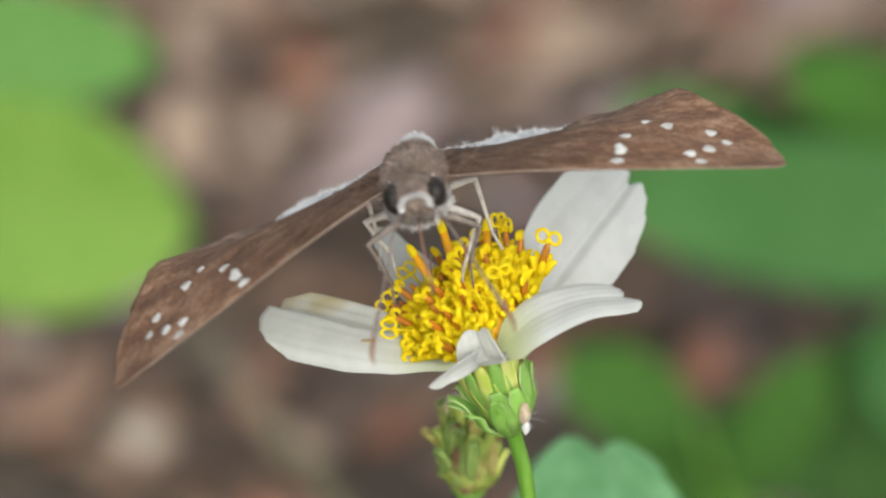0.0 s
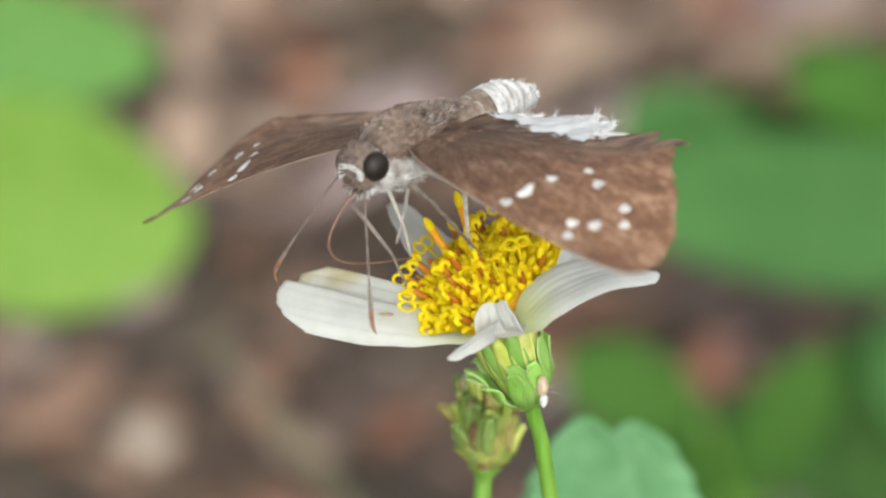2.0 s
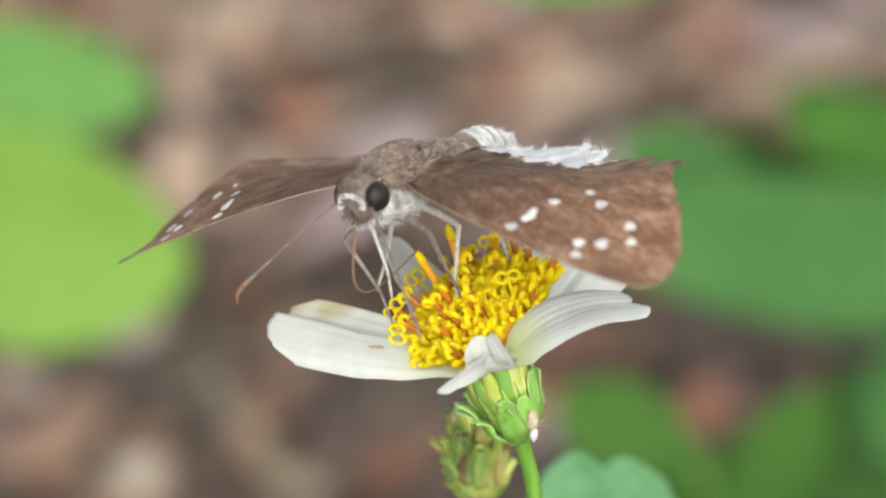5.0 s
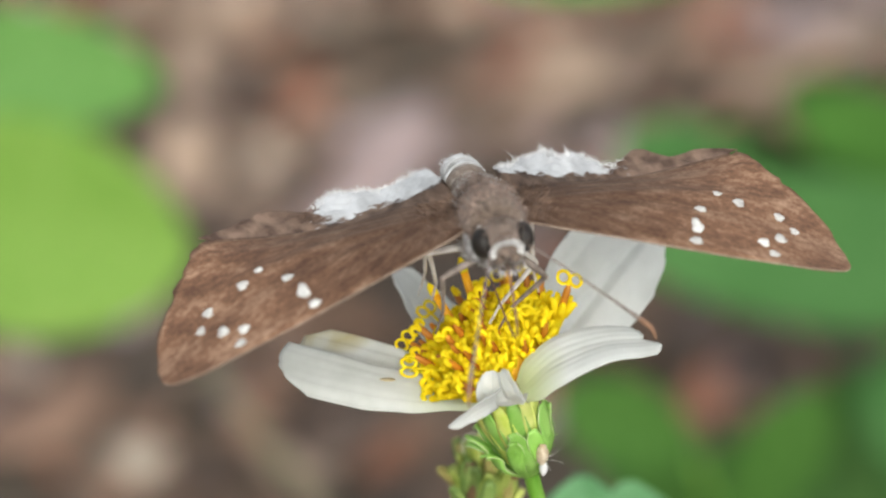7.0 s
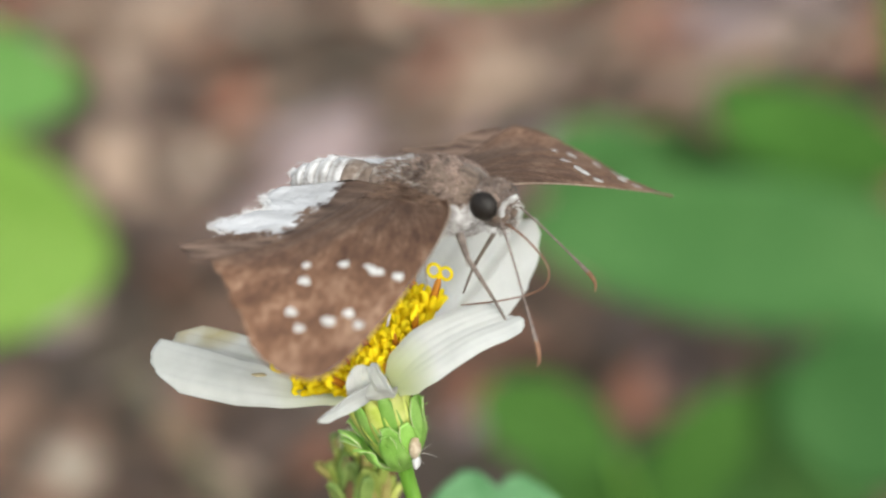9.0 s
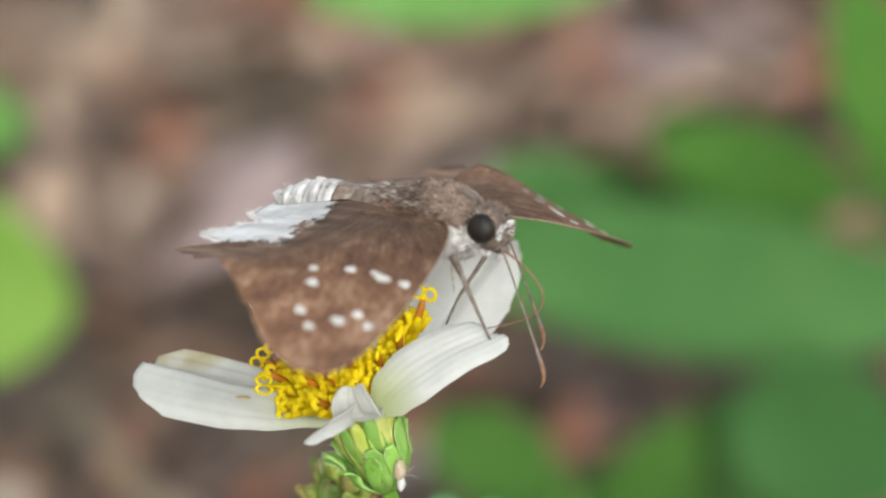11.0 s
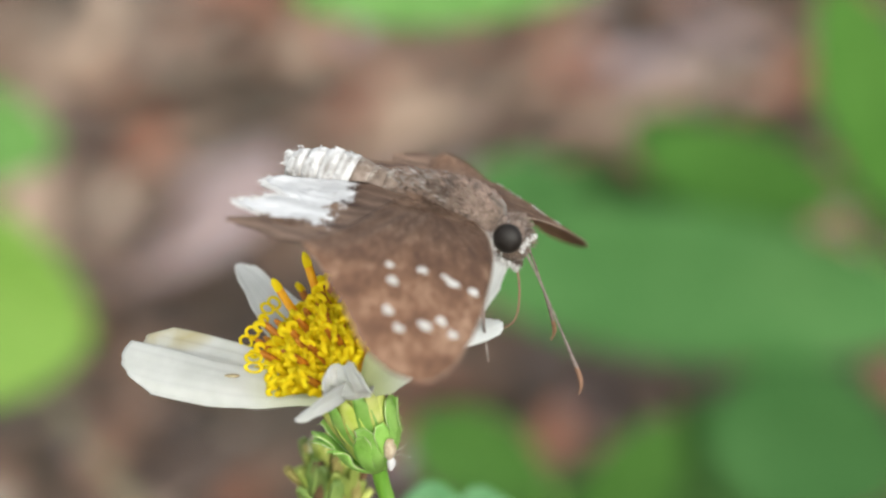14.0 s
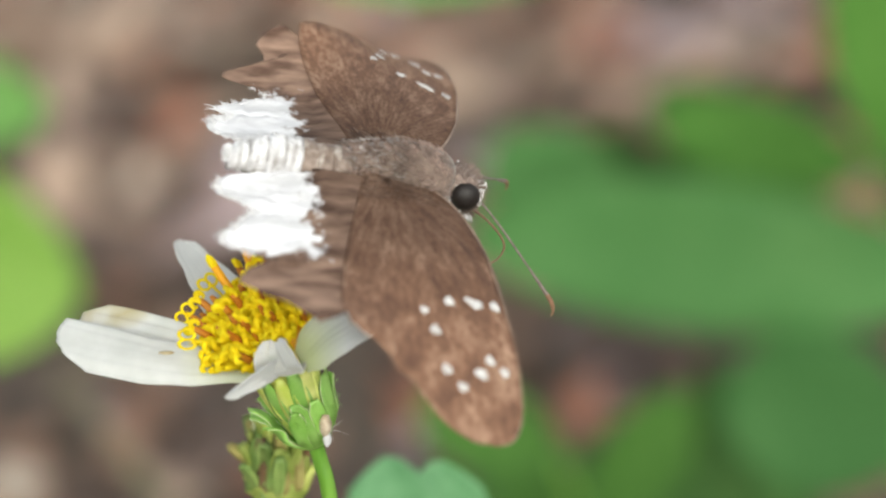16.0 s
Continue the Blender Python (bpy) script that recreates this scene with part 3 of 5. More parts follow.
VIEW = (0.0, -0.9, 0.42)
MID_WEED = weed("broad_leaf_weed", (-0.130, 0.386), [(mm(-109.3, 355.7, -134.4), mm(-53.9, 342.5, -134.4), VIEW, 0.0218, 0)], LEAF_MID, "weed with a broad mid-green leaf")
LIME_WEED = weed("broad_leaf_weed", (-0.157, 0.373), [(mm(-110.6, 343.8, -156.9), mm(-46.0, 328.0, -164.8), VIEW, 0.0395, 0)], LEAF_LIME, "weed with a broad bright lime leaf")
weed("dark_leaf_weed", (0.147, 0.392), [(mm(130.4, 386.2, -194.3), mm(27.9, 374.0, -176.0), VIEW, 0.0299, 0),
    (mm(60.9, 404.5, -194.3), mm(34.0, 404.5, -171.1), VIEW, 0.0250, 0)], LEAF_COOL, "weed with two broad cool green leaves")
weed("dark_leaf_weed", (0.172, 0.417), [(mm(109.7, 404.5, -177.2), mm(67.0, 404.5, -165.0), VIEW, 0.0183, 0),
    (mm(113.3, 358.2, -161.3), mm(95.0, 355.7, -112.5), VIEW, 0.0195, 0)], LEAF_DARK, "tall weed with two dark green leaves")
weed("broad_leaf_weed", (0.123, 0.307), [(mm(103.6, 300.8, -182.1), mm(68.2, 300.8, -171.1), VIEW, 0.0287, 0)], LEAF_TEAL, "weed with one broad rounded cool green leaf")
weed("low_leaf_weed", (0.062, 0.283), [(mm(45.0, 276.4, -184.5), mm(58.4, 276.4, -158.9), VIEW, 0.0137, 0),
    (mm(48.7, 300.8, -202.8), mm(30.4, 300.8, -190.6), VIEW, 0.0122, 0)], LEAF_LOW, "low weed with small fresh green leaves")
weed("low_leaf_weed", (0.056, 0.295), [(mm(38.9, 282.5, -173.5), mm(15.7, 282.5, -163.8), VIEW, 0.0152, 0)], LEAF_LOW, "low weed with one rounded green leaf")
# filler leaves further back, with their shade already in the leaf colour
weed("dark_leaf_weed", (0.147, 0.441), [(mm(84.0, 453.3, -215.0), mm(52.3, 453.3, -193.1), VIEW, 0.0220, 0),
    (mm(109.7, 447.2, -222.3), mm(58.4, 447.2, -205.3), VIEW, 0.0244, 0), (mm(109.7, 441.1, -207.7), mm(70.6, 441.1, -174.8), VIEW, 0.0207, 0)], LEAF_SHADE, "low weed with three broad shaded dark green leaves")
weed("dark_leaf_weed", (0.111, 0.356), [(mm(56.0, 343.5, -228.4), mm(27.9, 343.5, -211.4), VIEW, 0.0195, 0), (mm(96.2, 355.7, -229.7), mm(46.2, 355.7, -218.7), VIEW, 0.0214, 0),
    (mm(77.9, 325.2, -221.1), mm(69.4, 325.2, -180.9), VIEW, 0.0134, 0)], LEAF_SHADE, "low weed with three shaded dark green leaves")
weed("arching_weed", (0.196, 0.368), [(mm(46.2, 276.4, -79.6), mm(-3.8, 266.7, -79.6), VIEW, 0.0144, 0)], LEAF_MID, "arching weed with a mid-green leaf", top=mm(123.1, 313.0, -61.3))
weed("toothed_leaf_plant", (0.014, 0.035), [(mm(5, 28, -54), mm(5.6, 30, -30.5), VIEW, 0.0108, 9), (mm(11.8, 29, -55), mm(9.2, 31, -31.5), VIEW, 0.0104, 9)], LEAF_NEAR, "thin stem with two matt green toothed leaflets")

def leaning_stalk():
    root = Vector((0.103, 0.184, ground_height(0.103, 0.184) - 0.002))
    thing = empty("dry_stalk", root, "thin dull green stalk leaning over the soil", "stalk")
    path = spline([root, mm(55, 210, -252), mm(-15, 248, -176), mm(-42, 262, -146)], 24)
    part("stem", Shape().tube(path, [0.0011 - 0.00003 * k for k in range(24)], 8).mesh(root), DULL_STEM, thing)
    for k in (6, 12, 18):
        part("joint", Shape().ball(path[k] - root, (0.0013, 0.0013, 0.0013), 10, 8, 0.2).mesh(), DULL_STEM, thing)


leaning_stalk()

# ---------------------------------------------------------------- the flower
JOINT = mm(-0.15, -4.5, -8.45)
AXIS = Vector((-0.46, -0.09, 0.86)).normalized()
HEAD = mm(-1.5, -4.4, -4.4)
CUP = (HEAD - JOINT).normalized()
DISC = HEAD + AXIS * 0.0011 + Vector((0.0004, 0.0016, 0.0006))
BLEMISH = mm(-8.9, -4.58, -2.66)
FOOT = Vector((0.012, 0.010, -0.004))
SIDE = Vector((1, 0, 0)) - AXIS * AXIS.x
SIDE.normalize()
BACK = AXIS.cross(SIDE)


def along(values, f):
    """Reads evenly spaced values at f from 0 to 1, smoothly."""
    q = min(max(f, 0.0), 1.0) * (len(values) - 1)
    i = min(int(q), len(values) - 2)
    t = q - i
    t = t * t * (3 - 2 * t)
    return values[i] * (1 - t) + values[i + 1] * t


def petal(thing, spine, across, half, widths, ends, section, thick=0.00010, label="", material=None, veins=8, vein=0.004):
    """A ray petal. spine: points from base to tip; across: the way across it at base and tip; widths: its half width along it;
    ends: how far each strip across it falls short of the tip; section: its height across it, in half widths."""
    spine = [Vector(p) for p in spine]
    base = spine[0]
    nu, nv = 34, 48
    line = spline(spine, 101)
    rows = []
    for i in range(nu + 1):
        row = []
        for j in range(nv + 1):
            s = 2 * j / nv - 1
            f = j / nv
            ragged = 0.006 * noise.noise((s * 9, base.x * 900, 2.0))
            u = i / nu * (1 - along(ends, f) + ragged)
            q = min(u, 0.9999) * 100
            k = int(q)
            c = line[k].lerp(line[k + 1], q - k)
            d = (line[min(k + 2, 100)] - line[max(k - 1, 0)]).normalized()
            w = Vector(across[0]).lerp(Vector(across[1]), u)
            w = (w - d * w.dot(d)).normalized()
            nrm = d.cross(w)
            if nrm.dot(Vector((0, -0.5, 0.85))) < 0:
                nrm = -nrm
            wide = half * along(widths, u)
            h = half * (along(section, f) * min(1, u * 2.5) + vein * math.cos(s * math.pi * veins) * min(1, u * 3)
                        + 0.06 * noise.noise((s * 1.6 + base.x * 900, u * 4, base.z * 800)))
            row.append(c + w * wide * s + nrm * h)
        rows.append(row)
    ob = part("petal", Shape().sheet(rows, thick).mesh(base), material or PETAL, thing, label)
    ob.location = base - thing.location
    return ob


def floret_meshes():
    """Corolla, anther column, short and ring-curled stigma of an open floret, and the two parts of a closed one; upright at the origin."""
    k = 0.001
    cor = Shape().tube([(0, 0, 0), (0, 0, 1.8 * k), (0, 0, 2.5 * k), (0, 0, 3.0 * k), (0, 0, 3.3 * k)], [q * k for q in (0.20, 0.24, 0.32, 0.42, 0.40)], 10)
    for j in range(5):
        a = 2 * math.pi * j / 5
        d = Vector((math.cos(a), math.sin(a), 0))
        z = Vector((0, 0, 1))
        lobe = spline([d * 0.32 + z * 2.85, d * 0.44 + z * 3.30, d * 0.58 + z * 3.65, d * 0.74 + z * 3.82, d * 0.88 + z * 3.74], 7)
        cor.tube([q * k for q in lobe], [q * k for q in (0.18, 0.22, 0.24, 0.23, 0.20, 0.15, 0.06)], 7)
    ant = Shape().tube([(0, 0, 2.6 * k), (0, 0, 3.4 * k), (0.03 * k, 0, 3.9 * k), (0.06 * k, 0, 4.5 * k), (0.06 * k, 0, 4.85 * k)], [0.20 * k, 0.24 * k, 0.24 * k, 0.22 * k, 0.12 * k], 8)
    short, ring = Shape(), Shape()
    for s in (-1, 1):
        arm = spline([(0, 0, 4.55), (s * 0.10, 0, 4.95), (s * 0.32, 0.05, 5.10), (s * 0.52, 0.08, 4.92), (s * 0.50, 0.08, 4.66), (s * 0.32, 0.08, 4.60)], 10)
        short.tube([q * k for q in arm], [q * k for q in (0.16, 0.17, 0.18, 0.185, 0.18, 0.17, 0.15, 0.13, 0.10, 0.06)], 7)
        path = []
        for q in range(17):
            a = math.pi * (1.0 if s > 0 else 0.0) - s * 2 * math.pi * 0.97 * q / 16
            path.append(((s * 0.37 + 0.37 * math.cos(a)) * k, 0.16 * k * q / 16 * s, (5.25 + 0.40 * math.sin(a)) * k))
        ring.tube(path, [0.105 * k] * 17, 7)
    ring.tube([(0, 0, 3.0 * k), (0.04 * k, 0, 4.5 * k), (0, 0, 5.25 * k)], [0.10 * k, 0.09 * k, 0.09 * k], 7)
    bud = Shape().tube([(0, 0, 0), (0, 0, 2 * k), (0, 0, 3.6 * k), (0, 0, 5.0 * k)], [0.28 * k, 0.32 * k, 0.38 * k, 0.36 * k], 10)
    tip = Shape().tube([(0, 0, 4.95 * k), (0, 0, 5.2 * k), (0, 0, 5.5 * k), (0, 0, 5.75 * k)], [0.37 * k, 0.40 * k, 0.34 * k, 0.10 * k], 10)
    out = [s.mesh() for s in (cor, ant, short, ring, bud, tip)]
    for me, m in zip(out, (YELLOW, ANTHER, YELLOW, YELLOW, ORANGE, YELLOW)):
        me.materials.append(m)
    return out


def build_flower():
    flower = empty("daisy_flower", FOOT, "white daisy-like wildflower with yellow centre on a green stem", "flower")
    o = flower.location
    rel = lambda p: Vector(p) - o
    # stem, bent a little, with ridges
    low = spline([FOOT, FOOT + Vector((-0.002, -0.004, 0.10)), mm(6, -3.5, -80), mm(2.3, -4.6, -26), mm(1.0, -4.8, -13.4), mm(0.35, -4.6, -10.2), JOINT], 40)
    part("stem", Shape().tube(low, [0.00050 + 0.0005 * max(0, 1 - k / 25) for k in range(36)] + [0.00053, 0.00060, 0.00075, 0.0010], 14).mesh(o), STEM, flower)
    part("receptacle", Shape().tube(spline([JOINT - CUP * 0.0004, JOINT + CUP * 0.0006, JOINT + CUP * 0.0022, HEAD, HEAD + AXIS * 0.0010], 9),
        [q * 0.001 for q in (0.76, 1.0, 1.28, 1.5, 1.66, 1.78, 1.85, 1.8, 0.8)], 18).mesh(o), PALE_SEPAL, flower, "yellow-green cup under the petals")
    # inner bracts pressed to the cup, pale and ribbed
    for k in range(14):
        a = 2 * math.pi * (k + 0.3) / 14
        out = SIDE * math.cos(a) + BACK * math.sin(a)
        tang = AXIS.cross(out)
        s = Shape()
        rows = []
        for i in range(10):
            u = i / 9
            c = JOINT.lerp(HEAD, 0.34 + 0.74 * u) + AXIS * 0.0016 * max(0, u - 0.4) + out * (0.00110 + 0.00085 * u + 0.00025 * math.sin(3 * u))
            wide = 0.00056 * math.sin(math.pi * (0.22 + 0.66 * u)) + 0.00006
            rows.append([c + tang * wide * q + out * 0.00012 * (1 - abs(q)) for q in (-1, -0.5, 0, 0.5, 1)])
        s.sheet(rows, 0.00010)
        part("inner_bract", s.mesh(o), (PALE_SEPAL, SEPAL, PALE_SEPAL, PALE_SEPAL, SEPAL)[k % 5], flower)
    # outer bracts: narrow spoons that stand close and curl out at their tips
    for k in range(13):
        a = 2 * math.pi * (k + 0.05 + 0.25 * math.sin(k * 5.1)) / 13
        right = (Vector((1, 0, 0)) - CUP * CUP.x).normalized()
        out = right * math.cos(a) + CUP.cross(right) * math.sin(a)
        tang = CUP.cross(out)
        s = Shape()
        rows = []
        bend = 0.16 + 0.90 * max(0.0, -out.x - 0.05) + 0.14 * math.sin(k * 2.4)
        tall = 0.0037 + 0.0003 * math.sin(k * 3.7 + 1) + 0.0010 * max(0.0, out.x)
        skew = 0.0006 * math.sin(k * 4.3)
        for i in range(16):
            u = i / 15
            c = JOINT + CUP * (-0.0007 + tall * u) + out * (0.00045 + 0.00150 * math.sin(min(1, u * 1.9) * 1.5708) + 0.0012 * bend * u ** 4.5) + tang * skew * u * u - CUP * 0.0016 * bend * max(0, u - 0.6)
            wide = 0.00026 + 0.00027 * along((0, 0.1, 0.5, 1.0, 1.05, 0.1), u)
            keel = 0.00020 * (1 - 0.6 * u)
            rows.append([c + tang * wide * q + out * (keel * (1 - q * q) + 0.00014 * u * q * q + 0.00005 * math.sin(9 * u + 3 * q + k)) for q in (-1, -0.6, -0.2, 0.2, 0.6, 1)])
        s.sheet(rows, 0.00016)
        random.seed(k)
        for h in range(34):
            r = rows[random.randint(1, 14)]
            s.hair(r[random.choice((0, 0, 2, 3, 5, 5))], out + AXIS * random.uniform(-0.5, 0.8) + tang * random.uniform(-1, 1), random.uniform(0.0003, 0.0006), 0.000014)
        bract = part("outer_bract", s.mesh(o), SEPAL, flower)
        for q in (0, 5):
            part("pale_margin", Shape().tube([r[q] for r in rows], [0.00003] * 16, 5).mesh(o), CREAM, bract, "pale thin bract margin")
    # petals
    petal(flower, (mm(-2.4, -4.5, -3.7), mm(-6.4, -4.5, -3.3), mm(-10.6, -3.1, -3.05), mm(-15.35, -0.9, -2.95)), ((0.05, 1, 0.28), (0.05, 1, 0.18)), 0.0030,
          (0.24, 0.52, 0.76, 0.92, 0.97, 0.86), (0.20, 0.085, 0.03, 0.004, 0.0, 0.012, 0.035, 0.02, 0.03, 0.13), (-0.10, 0.06, 0.12, 0.16, 0.20, 0.24, -0.06, -0.10, -0.02, 0.10),
          material=PETAL_OLD, label="ageing white petal with faint brown stains")
    petal(flower, (mm(-0.6, -2.6, -3.6), mm(2.2, 1.2, -1.9), mm(4.8, 4.9, 0.1), mm(7.9, 9.0, 2.2)), ((0.80, -0.12, -0.60), (0.84, -0.12, -0.55)), 0.0034,
          (0.30, 0.66, 0.92, 1.02, 1.0, 0.86), (0.22, 0.07, 0.01, 0.0, 0.005, 0.05, 0.01, 0.05, 0.12, 0.26), (0.10, 0.02, -0.05, 0.01, 0.06, -0.08, 0.05, 0.06, 0.0, 0.02))
    swing = petal(flower, (mm(-0.7, -7.0, -2.1), mm(1.1, -7.2, -0.06), mm(3.9, -6.8, 1.08), mm(7.55, -5.8, 0.86)), ((-0.50, 0.80, 0.30), (-0.18, 0.97, 0.10)), 0.00172,
          (0.48, 0.90, 1.06, 1.04, 0.97, 0.74), (0.06, 0.02, 0.0, 0.01, 0.05, 0.10, 0.09, 0.10, 0.13, 0.24), (0.0, 0.05, 0.07, 0.06, 0.02, 0.0, 0.04, 0.07, 0.07, 0.02))
    petal(flower, (mm(-1.9, -7.4, -2.1), mm(-2.7, -8.9, -1.72), mm(-3.8, -10.2, -1.75), mm(-5.1, -11.4, -2.1)), ((0.42, 0.40, 0.80), (0.42, 0.40, 0.80)), 0.00078,
          (1.05, 1.1, 1.0, 0.85, 0.60, 0.34), (0.10, 0.03, 0.0, 0.0, 0.02, 0.10), (0.2, 0.0, -0.1, -0.05, 0.1, 0.4), label="small white petal that points forward", material=PETAL_SMALL)
    petal(flower, (mm(-1.5, -7.9, -2.5), mm(-1.9, -8.4, -1.6), mm(-2.2, -8.4, -0.8), mm(-2.35, -7.9, -0.05)), ((0.95, -0.25, 0.22), (0.90, -0.2, 0.36)), 0.00140,
          (0.7, 1.0, 1.05, 0.95, 0.75, 0.55), (0.24, 0.04, 0.0, 0.08, 0.10, 0.05, 0.12), (0.4, 0.12, -0.1, -0.1, 0.1, 0.2, 0.4), label="small upright folded white petal", material=PETAL_SMALL)
    petal(flower, (mm(-3.0, -2.0, -3.2), mm(-5.0, 1.4, -2.7), mm(-6.8, 4.6, -2.0), mm(-8.6, 7.5, -0.9)), ((0.82, 0.40, 0.20), (0.82, 0.40, 0.20)), 0.0019,
          (1.0, 1.0, 0.92, 0.72, 0.50, 0.24), (0.04, 0.0, 0.0, 0.03, 0.10), (0.12, 0.03, 0.0, 0.03, 0.12))
    part("petal_blemish", Shape().ball(BLEMISH, (0.00045, 0.00022, 0.00006), 12, 6, 0.5).mesh(o), STAIN, flower, "small brown fleck on a petal")
    # florets
    cor, ant, short, ring, bud, tip = floret_meshes()
    # two tall closed florets that stand above the rest at the back
    for root, top in ((mm(-2.4, -2.2, -2.8), mm(-4.55, 0.25, 3.4)), (mm(-3.0, -2.6, -3.0), mm(-6.5, -0.4, 1.9)), (mm(-1.2, -1.6, -2.4), mm(-1.6, 1.4, 2.8))):
        way = top - root
        fl = new("floret", bud)
        fl.parent = flower
        fl.matrix_basis = Matrix.Translation(rel(root)) @ way.to_track_quat("Z", "Y").to_matrix().to_4x4() @ Matrix.Diagonal((0.72, 0.72, way.length / 0.00575, 1.0))
        new("floret_tip", tip).parent = fl
    # added dome: its orange stands in for the glow in the dark floret gaps
    part("floret_bed", Shape().tube([DISC + AXIS * q * 0.001 for q in (-0.3, 0.8, 1.7, 2.3, 2.6)], [q * 0.001 for q in (2.4, 3.0, 2.9, 2.1, 0.6)], 20).mesh(o), ORANGE, flower, "orange filler dome in the gaps between florets")
    rnd = random.Random(3)
    n = 84
    for k in range(n):
        f = math.sqrt((k + 0.5) / n)
        a = k * 2.39996
        out = SIDE * math.cos(a) + BACK * math.sin(a)
        near = max(0.0, out.dot(Vector((0.35, -0.92, 0.1))))
        lean = 0.80 * f ** 1.7 + rnd.uniform(-0.12, 0.12)
        lean *= 1 - 0.45 * near
        way = (AXIS * math.cos(lean) + out * math.sin(lean)).normalized()
        root = DISC + out * 0.0031 * f * (1 - 0.3 * near) - AXIS * 0.0006 * f
        rot_ = way.to_track_quat("Z", "Y").to_matrix().to_4x4() @ Matrix.Rotation(rnd.uniform(0, 6.28), 4, "Z")
        size = rnd.uniform(0.86, 1.12) * (1.0 - 0.06 * f)
        fl = new("floret", cor)
        fl.parent = flower
        fl.matrix_basis = Matrix.Translation(rel(root)) @ rot_ @ Matrix.Diagonal((0.98 * size, 0.98 * size, size, 1.0))
        draw = rnd.random()
        if draw > 0.52:
            new("anther", ant).parent = fl
        if f > 0.80 and (root + way * 0.0052 * size).z > 0.2982 and (near < 0.35 and rnd.random() < 0.42 or rnd.random() < 0.12):
            new("stigma", ring).parent = fl
        elif rnd.random() < 0.80:
            st = new("stigma", short)
            st.parent = fl
            st.location = (0, 0, -0.0010 if draw <= 0.52 else 0)
    # a rim floret whose curled stigma hangs over the petal
    root, top = DISC - AXIS * 0.0004, mm(-7.6, -5.5, -1.3)
    z = (top - root).normalized()
    y = Vector((0.0, -0.88, 0.47))
    y = (y - z * y.dot(z)).normalized()
    hang = new("stigma", ring)
    hang.parent = flower
    hang.matrix_basis = Matrix.Translation(rel(root)) @ Matrix((y.cross(z), y, z)).transposed().to_4x4() @ Matrix.Diagonal((0.78, 0.78, (top - root).length / 0.00525, 1))
    return flower, swing


flower, swing_petal = build_flower()


def build_bud():
    """A closed, withering flower head behind the open one."""
    base = mm(-2.6, 5.6, -19.6)
    foot = Vector((0.004, 0.020, -0.004))
    thing = empty("withered_flower_head", foot, "green withered flower head with brown tips on a stem", "flower")
    up = Vector((0.02, 0.05, 1)).normalized()
    path = spline([foot, foot + Vector((-0.003, -0.004, 0.12)), mm(-3.4, 4.2, -60), mm(-3.0, 4.6, -27), base], 30)
    part("stem", Shape().tube(path, [0.0006] * 28 + [0.0008, 0.0012], 10).mesh(foot), STEM, thing)
    part("cup", Shape().ball(base + up * 0.0019, (0.0020, 0.0020, 0.0018), 18, 14, 0.2).mesh(foot), BUD_CUP, thing)
    rnd = random.Random(8)
    for k in range(110):
        a = k * 2.4
        out = Vector((math.cos(a), math.sin(a), 0))
        h = rnd.uniform(0.0, 1.0) ** 0.8
        p0 = base + up * (0.0006 + 0.0038 * h) + out * 0.00198 * math.sin(0.95 + 1.75 * h)
        s = Shape()
        tip = p0 + up * rnd.uniform(0.0010, 0.0030) + out * rnd.uniform(-0.0010, 0.0005) + Vector((rnd.uniform(-1, 1), rnd.uniform(-1, 1), 0)) * 0.0006
        leaf_blade(s, p0, tip, out, rnd.uniform(0.00025, 0.00065), 0, droop=rnd.uniform(-0.3, 0.30), n=8)
        part("bract", s.mesh(foot), (BUD_GREEN, BUD_CUP, BROWN_TIP, BUD_CUP, PALE_SEPAL, BUD_GREEN, DRY)[k % 7], thing)
    for k, (q, w) in enumerate(((mm(-3.6, 6.8, -13.0), 0.0016), (mm(-2.6, 7.6, -14.5), 0.0014), (mm(-4.4, 5.6, -15.2), 0.0013), (mm(-1.2, 6.0, -15.6), 0.0012))):
        s = Shape()
        leaf_blade(s, base + up * 0.0040, q, (0.2, -1, 0.4), w, 0, n=10)
        part("shrivelled_petal", s.mesh(foot), FADED, thing, "pale shrivelled petal")


build_bud()

# ---------------------------------------------------------------- tiny husk on the bracts
def build_husk():
    c = mm(0.7, -6.3, -7.0)
    thing = empty("insect_husk", c, "tiny pale brown shed insect skin clinging to a bract", "insect")
    part("abdomen", Shape().ball((0, -0.0001, 0.0002), (0.00040, 0.00040, 0.00072), 12, 9, 0.2).mesh(), HUSK, thing)
    part("thorax", Shape().ball((0.0001, -0.0001, -0.0008), (0.00026, 0.00026, 0.0005), 10, 8, 0.2).mesh(), FUR_WHITE, thing, "translucent whitish front part")
    for k, (x, z) in enumerate(((0.0014, -0.0006), (0.0011, 0.0004), (-0.0006, -0.0009), (0.0002, -0.0014), (-0.0005, 0.0003), (0.0006, -0.0012))):
        part("leg", Shape().tube([(0, 0, -0.0003), (x * 0.5, -0.0001, z * 0.3), (x, 0.0002, z)], [0.000016, 0.000012, 0.000006], 5).mesh(), LEG, thing)


build_husk()

# ---------------------------------------------------------------- the butterfly
K = 0.001


def camber(x, y):
    """Rise of the wing, in millimetres, at x outwards and y forwards of the hinge."""
    return 0.2533 * x + 0.01168 * x * y - 0.01047 * x * x - 0.001677 * x * x * y - 0.006322 * x * y * y - 0.000082 * x ** 3 + 0.000405 * x * x * y * y + 0.0000349 * x * y ** 3 - 0.24 * max(0.0, 0.8 - y) * math.sin(math.pi * min(x, 15.0) / 15.0)


